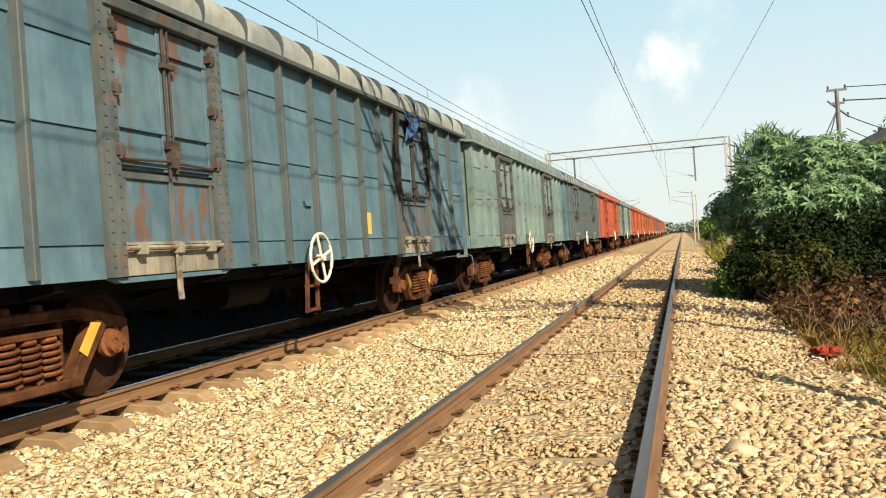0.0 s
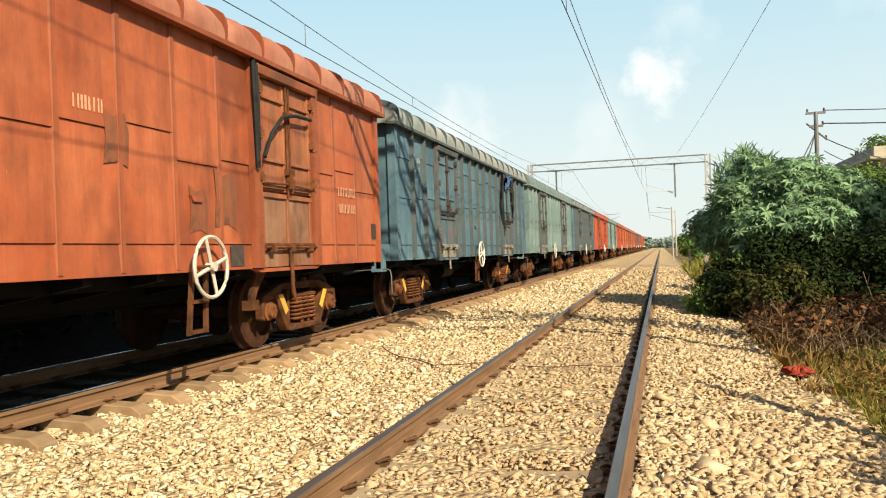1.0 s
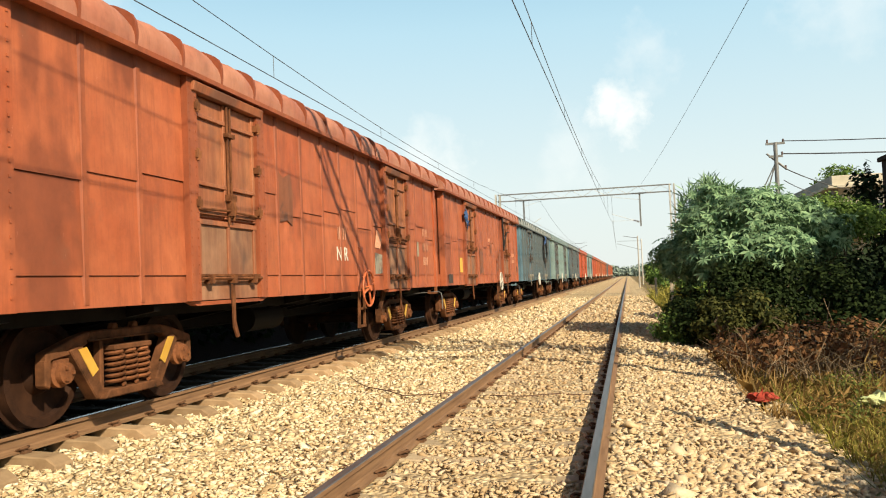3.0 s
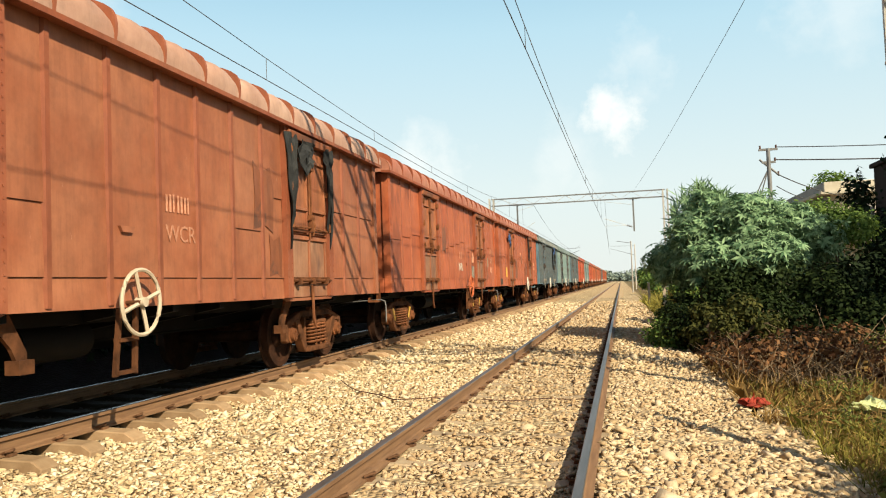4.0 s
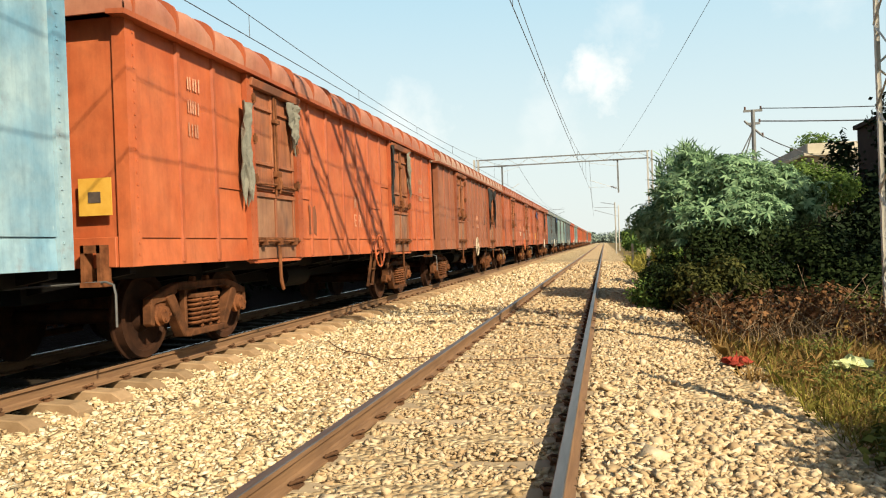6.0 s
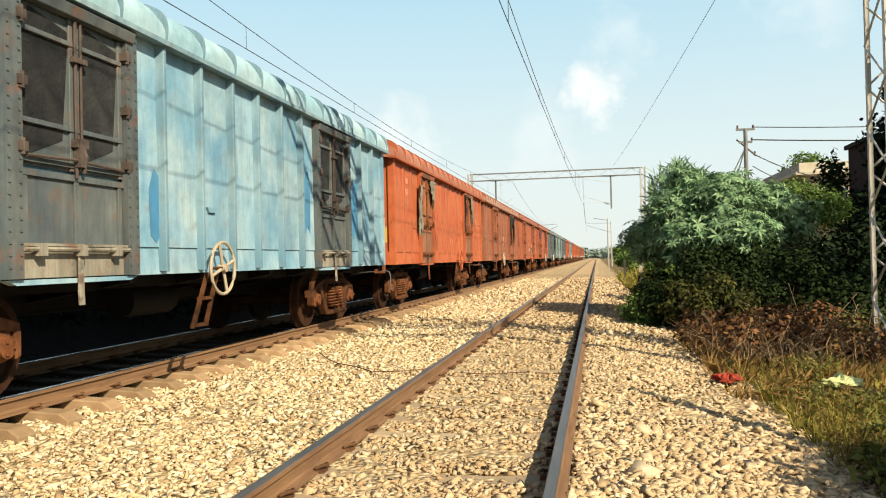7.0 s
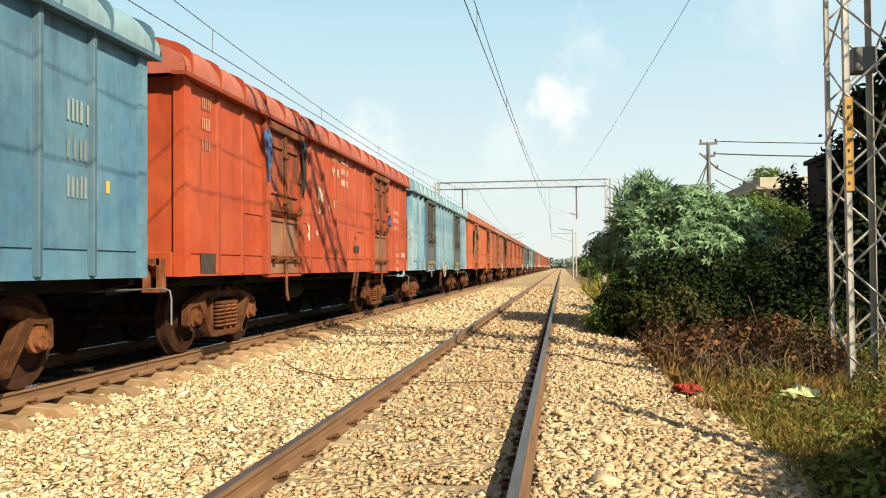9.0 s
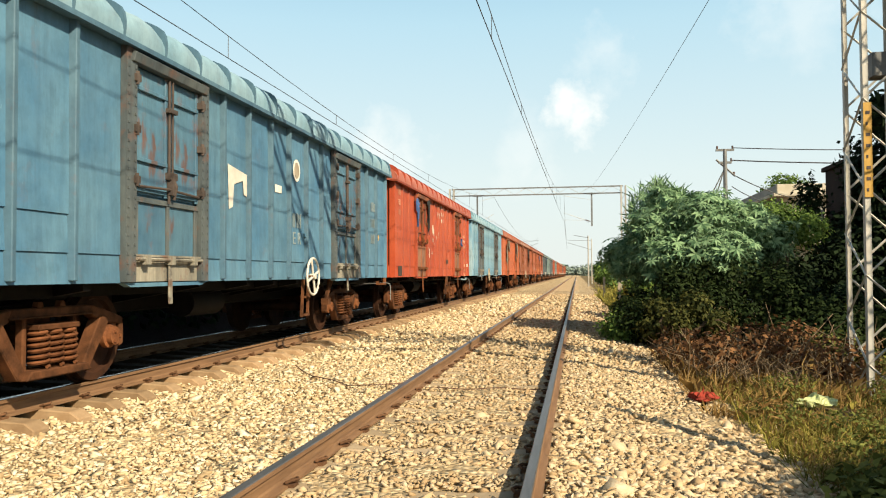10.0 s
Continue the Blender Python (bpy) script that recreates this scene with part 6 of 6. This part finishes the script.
# low bush edge towards the track and dry stems
shrub("low leafy bush at the edge of the stones", (2.4, 21.6, -0.3), [(2.15, 21.6, 0.05), (2.4, 22.4, 0.3), (2.3, 20.9, -0.05)], [(0.45, 0.5, 0.38)] * 3, 2600, MAT["leaffine"], 0.11, 0.03, 1, 19, 4)


def stems(name, label, x0, x1, y0, y1, count, height, seed, mat, lean=0.5, rad=0.008, category="dry weeds"):
    r = random.Random(seed)
    sh = Shape()
    for k in range(count):
        x, y = r.uniform(x0, x1), r.uniform(y0, y1)
        z = float(ground_z(x))
        h = height * r.uniform(0.35, 1.0)
        d = Vector((r.gauss(0, lean), r.gauss(0, lean), 1)).normalized()
        a = Vector((x, y, z - 0.05))
        b = a + d * h * 0.6
        c = b + (d + Vector((r.gauss(0, 0.6), r.gauss(0, 0.6), -0.35))).normalized() * h * 0.5
        sh.tube([a, b, c], [rad, rad * 0.8, rad * 0.4], 4)
    ob = new(name, to_mesh(name, sh, mat))
    return tagged(ob, label, category, kind="stuff")


stems("dry_stems", "tangle of dry brown weed stems", 2.7, 5.2, 14.2, 17.6, 520, 0.9, 3, MAT["twig"], 0.6, 0.009)
stems("dry_branches", "thin bare branches lying among weeds", 4.2, 6.8, 15.5, 18.5, 120, 1.4, 9, MAT["twig"], 0.9, 0.012)


def tufts(name, label, zones, mat, seed, length=0.28, width=0.008, category="grass"):
    """Grass and weed blades over zones of (x0, x1, y0, y1, count, scale)."""
    r = np.random.default_rng(seed)
    V = []
    for x0, x1, y0, y1, count, scale in zones:
        x, y = r.uniform(x0, x1, count), r.uniform(y0, y1, count)
        clump = 0.5 + 0.5 * np.sin(x * 5 + 2 * np.sin(y * 3)) * np.sin(y * 4.3 + x)
        keep = r.random(count) < 0.25 + 0.75 * clump
        # trodden bare where the litter lies
        keep &= (np.hypot((x - 4.05) / 0.5, (y - 12.75) / 0.75) > 1) & (np.hypot((x - 2.75) / 0.35, (y - 12.4) / 0.5) > 1)
        x, y = x[keep], y[keep]
        k = len(x)
        L = length * scale * r.lognormal(0, 0.35, k)
        d = np.stack([r.normal(0, 0.45, k), r.normal(0, 0.45, k), np.ones(k)], -1)
        d /= np.linalg.norm(d, axis=1)[:, None]
        a = np.stack([x, y, ground_z(x) - 0.02], -1)
        side = np.cross(d, r.normal(size=(k, 3)))
        side /= np.linalg.norm(side, axis=1)[:, None]
        w = (width * scale * r.uniform(0.6, 1.6, k))[:, None]
        m = a + d * (L * 0.6)[:, None]
        tip = m + (d + np.stack([r.normal(0, 0.5, k), r.normal(0, 0.5, k), -0.4 * np.ones(k)], -1)) * (L * 0.45)[:, None]
        V.append(np.stack([a - side * w, a + side * w, m + side * w * 0.8, tip, m - side * w * 0.8], 1).reshape(-1, 3))
    V = np.concatenate(V)
    ob = new(name, cloud_mesh(name, V, np.arange(len(V)).reshape(-1, 5), mat))
    return tagged(ob, label, category, kind="stuff")


tufts("green_grass", "green and yellow grass beside the ballast", [(2.9, 6.5, 8.6, 14.6, 17000, 0.6), (3.2, 5.0, 6.2, 9.0, 5000, 0.8), (2.6, 4.5, 24, 60, 5000, 2.2), (6.5, 14, 8, 18, 4000, 1.6)], MAT["grass"], 21)
tufts("dry_grass", "dry rust-brown grass at the ballast edge", [(2.6, 4.8, 11.5, 18.0, 9000, 0.75), (3.0, 5.6, 8.0, 12.0, 7000, 0.5), (4.0, 7.5, 13.5, 18, 6000, 0.9)], MAT["grassdry"], 22)


def weeds(name, label, centres, spread, count, mat, length, width, seed, category="weeds"):
    return tagged(new(name, leaf_cloud(name, mat, centres, spread, count, length, width, 1, 0.2, seed, -0.45)), label, category, kind="stuff")


weeds("weed_plants", "low leafy green weeds in clumps", [(3.4, 11.8, -0.28), (4.0, 11.2, -0.3), (4.9, 12.2, -0.2), (5.2, 13.4, -0.2), (4.0, 14.0, -0.25), (5.6, 15.2, 0.0), (5.2, 15.9, 0.2), (4.4, 10.2, -0.3), (3.7, 9.9, -0.35)], [(0.4, 0.45, 0.18)] * 9, 3800, MAT["leafweed"], 0.055, 0.014, 31)
weeds("dry_stalks", "pale yellow dried stalks among the weeds", [(3.35, 11.9, -0.22), (3.15, 11.5, -0.3), (4.6, 11.4, -0.25)], [(0.14, 0.14, 0.18)] * 3, 150, MAT["grassdry"], 0.16, 0.013, 37, "dry weeds")
weeds("dark_weeds", "dense dark-leaved weeds beside the path", [(3.35, 8.6, -0.25), (3.2, 8.1, -0.25), (3.7, 8.3, -0.15), (4.3, 8.9, -0.1), (3.95, 7.5, -0.15), (4.7, 7.9, 0.0), (4.9, 9.4, -0.15), (4.4, 6.9, 0.05), (5.2, 8.6, 0.0), (4.5, 7.3, 0.4), (4.05, 7.6, 0.2)], [(0.35, 0.35, 0.16)] * 2 + [(0.5, 0.5, 0.35)] * 9, 8000, MAT["leafweed"], 0.10, 0.028, 33)
weeds("dry_leaf_litter", "rust-brown dry leaves on the weed stems", [(3.2, 15.2, 0.0), (3.9, 15.8, 0.15), (4.6, 16.3, 0.15), (3.0, 16.6, 0.0), (5.0, 15.2, 0.0)], [(0.55, 0.6, 0.35)] * 5, 2800, MAT["leafdry"], 0.10, 0.03, 35, "dry leaves")

# bushes further along the line, each with its own trunk and crown
for i, (x, y, h, wd, kind) in enumerate(((4.6, 44, 1.6, 1.3, "leaffine"), (5.6, 52, 2.2, 1.6, "leaffine"), (5.2, 70, 2.0, 1.8, "leaffine"), (6.2, 84, 3.0, 2.2, "leaffine"), (5.4, 105, 2.4, 2.2, "leaffine"), (6.6, 130, 3.4, 2.6, "leaffine"), (7.0, 165, 3.6, 3.0, "leaffine"), (9.5, 60, 3.0, 2.2, "leafdark"), (8.5, 34, 2.4, 1.8, "leafdark"), (12.0, 36, 2.6, 2.2, "leafdark"), (10.5, 28, 2.2, 1.8, "leafdark"))):
    r = random.Random(i + 50)
    z = float(ground_z(x))
    bl = [(x + r.uniform(-wd, wd) * 0.5, y + r.uniform(-wd, wd) * 0.6, z + h * r.uniform(0.35, 0.75)) for k in range(6)]
    shrub("green roadside bush further along the line", (x, y, z - 0.1), bl, [(wd * 0.45, wd * 0.45, h * 0.32)] * 6, 2200, MAT[kind], 0.05 + 0.0035 * y, (0.05 + 0.0035 * y) * 0.3, 1, 60 + i, 5)
for x, y in ((2.75, 33), (2.65, 47)):
    fp = thing("marker_post", "short whitewashed concrete post", "post", group="white posts along the line")
    part("post", Shape().box(x - 0.06, x + 0.06, y - 0.06, y + 0.06, -0.5, 1.1), MAT["cream"], fp, "", 0.015)

# thick hedge beyond the train and woods on the skyline
hedge = [(-9.6 + 0.4 * math.sin(k * 1.7), -6 + k * 2.2, 0.75 + 0.3 * math.sin(k * 2.3)) for k in range(60)]
tagged(new("hedge", leaf_cloud("hedge", MAT["leafdark"], hedge, [(0.9, 1.5, 0.8)] * 60, 30000, 0.28, 0.075, 1, 0.2, 41)), "dark overgrown hedge behind the train", "hedge", kind="stuff")
wood = [(x, y, 2.0 + 2.0 * math.sin(x * 0.13) ** 2) for x, y in [(-150 + i * 7.3, 620 + 40 * math.sin(i)) for i in range(34)]]
tagged(new("far_woods", leaf_cloud("far_woods", MAT["farwood"], wood, [(6.5, 6.5, 4.5)] * 34, 12000, 2.4, 0.7, 1, 0.2, 43)), "low woods on the skyline, haze put into their colour", "woods", kind="stuff")
wood = [(x, y, 2.2 + 2.0 * math.sin(x * 0.31) ** 2) for x, y in [(16 + i * 6.3, 210 + 60 * math.sin(i * 1.3)) for i in range(16)]]
tagged(new("roadside_woods", leaf_cloud("roadside_woods", MAT["leaffine"], wood, [(5.0, 5.0, 3.4)] * 16, 9000, 1.4, 0.4, 1, 0.2, 44)), "green trees in the distance beside the line", "woods", kind="stuff")

# ---- litter and small things ----
cable = thing("loose_cable", "thin dark cable lying across the stones", "cable")
pts = [(-3.3, 14.7), (-2.95, 14.1), (-2.6, 13.5), (-2.2, 13.2), (-1.85, 12.75), (-1.4, 12.55), (-1.05, 12.9)]
part("cable", Shape().tube([(x, y, float(ground_z(x)) + 0.05 + 0.012 * math.sin(7 * x)) for x, y in pts], 0.008, 6), MAT["stile"], cable)
# thin dark line between the near rails, built as a cable tube
dark_line = thing("loose_cable", "thin dark cable lying across the stones", "cable")
part("cable", Shape().tube([(x, 12.5 + 0.06 * math.sin(4 * x), -0.145 + 0.008 * math.sin(9 * x)) for x in np.linspace(-0.75, 0.72, 14)], 0.007, 6), MAT["stile"], dark_line)


def crumpled(name, label, category, x, y, sx, sy, sz, mat, seed):
    r = np.random.default_rng(seed)
    sh = Shape()
    k, m = 16, 8
    ring = []
    for j in range(m):
        ph = math.pi * (j + 0.5) / m
        for i in range(k):
            q = 2 * math.pi * i / k
            f = 1 + 0.17 * r.normal() * math.sin(ph)
            ring.append((x + sx * f * math.sin(ph) * math.cos(q), y + sy * f * math.sin(ph) * math.sin(q), float(ground_z(x)) + 0.02 + sz * (1 + math.cos(ph)) * 0.5 * (1 + 0.2 * r.normal())))
    f = [(j * k + i, j * k + (i + 1) % k, (j + 1) * k + (i + 1) % k, (j + 1) * k + i) for j in range(m - 1) for i in range(k)]
    sh.add(ring, f + [tuple(range(k)), tuple((m - 1) * k + i for i in range(k))[::-1]])
    t = thing(name, label, category)
    part("cloth" if "cloth" in name else "sheet", sh, mat, t)
    return t


crumpled("red_cloth", "crumpled red cloth lying at the edge of the stones", "cloth", 2.7, 12.55, 0.15, 0.19, 0.11, MAT["redclo"], 3)
crumpled("plastic_bag", "pale green plastic bag lying in the grass", "bag", 4.15, 13.1, 0.25, 0.16, 0.15, MAT["bag"], 5)

make_track("track_near", 0.0, 0.0, "empty broad-gauge track on concrete sleepers in pale ballast", 0.585)
make_track("track_far", FAR_X, FAR_Z, "broad-gauge track under the goods train on concrete sleepers", 0.665)


# ---- movement ----


def motions():
    ends = [0.0, 1 / 30, 0.1]
    times = ends + [0.5 * k for k in range(1, 20)] + [9.9, 10.0 - 1 / 30, 10.0]
    turn = [0.0, 1 / 30] + [k / 15 for k in range(1, 150)] + [10.0 - 1 / 30, 10.0]
    for index, w, sets in TRAIN:
        start = REAR_AT_START - PITCH * index
        walk(w, [(t, pose(FAR_X, start + SPEED * t, FAR_Z)) for t in times])
        if -1 <= index <= 7:
            for ws in sets:
                y, z = ws.location.y, ws.location.z
                # right-hand roll about +x runs backwards, so the angle falls
                walk(ws, [(t, Matrix.Translation((0, y, z)) @ Matrix.Rotation(-SPEED * t / 0.5, 4, "X")) for t in turn])


motions()
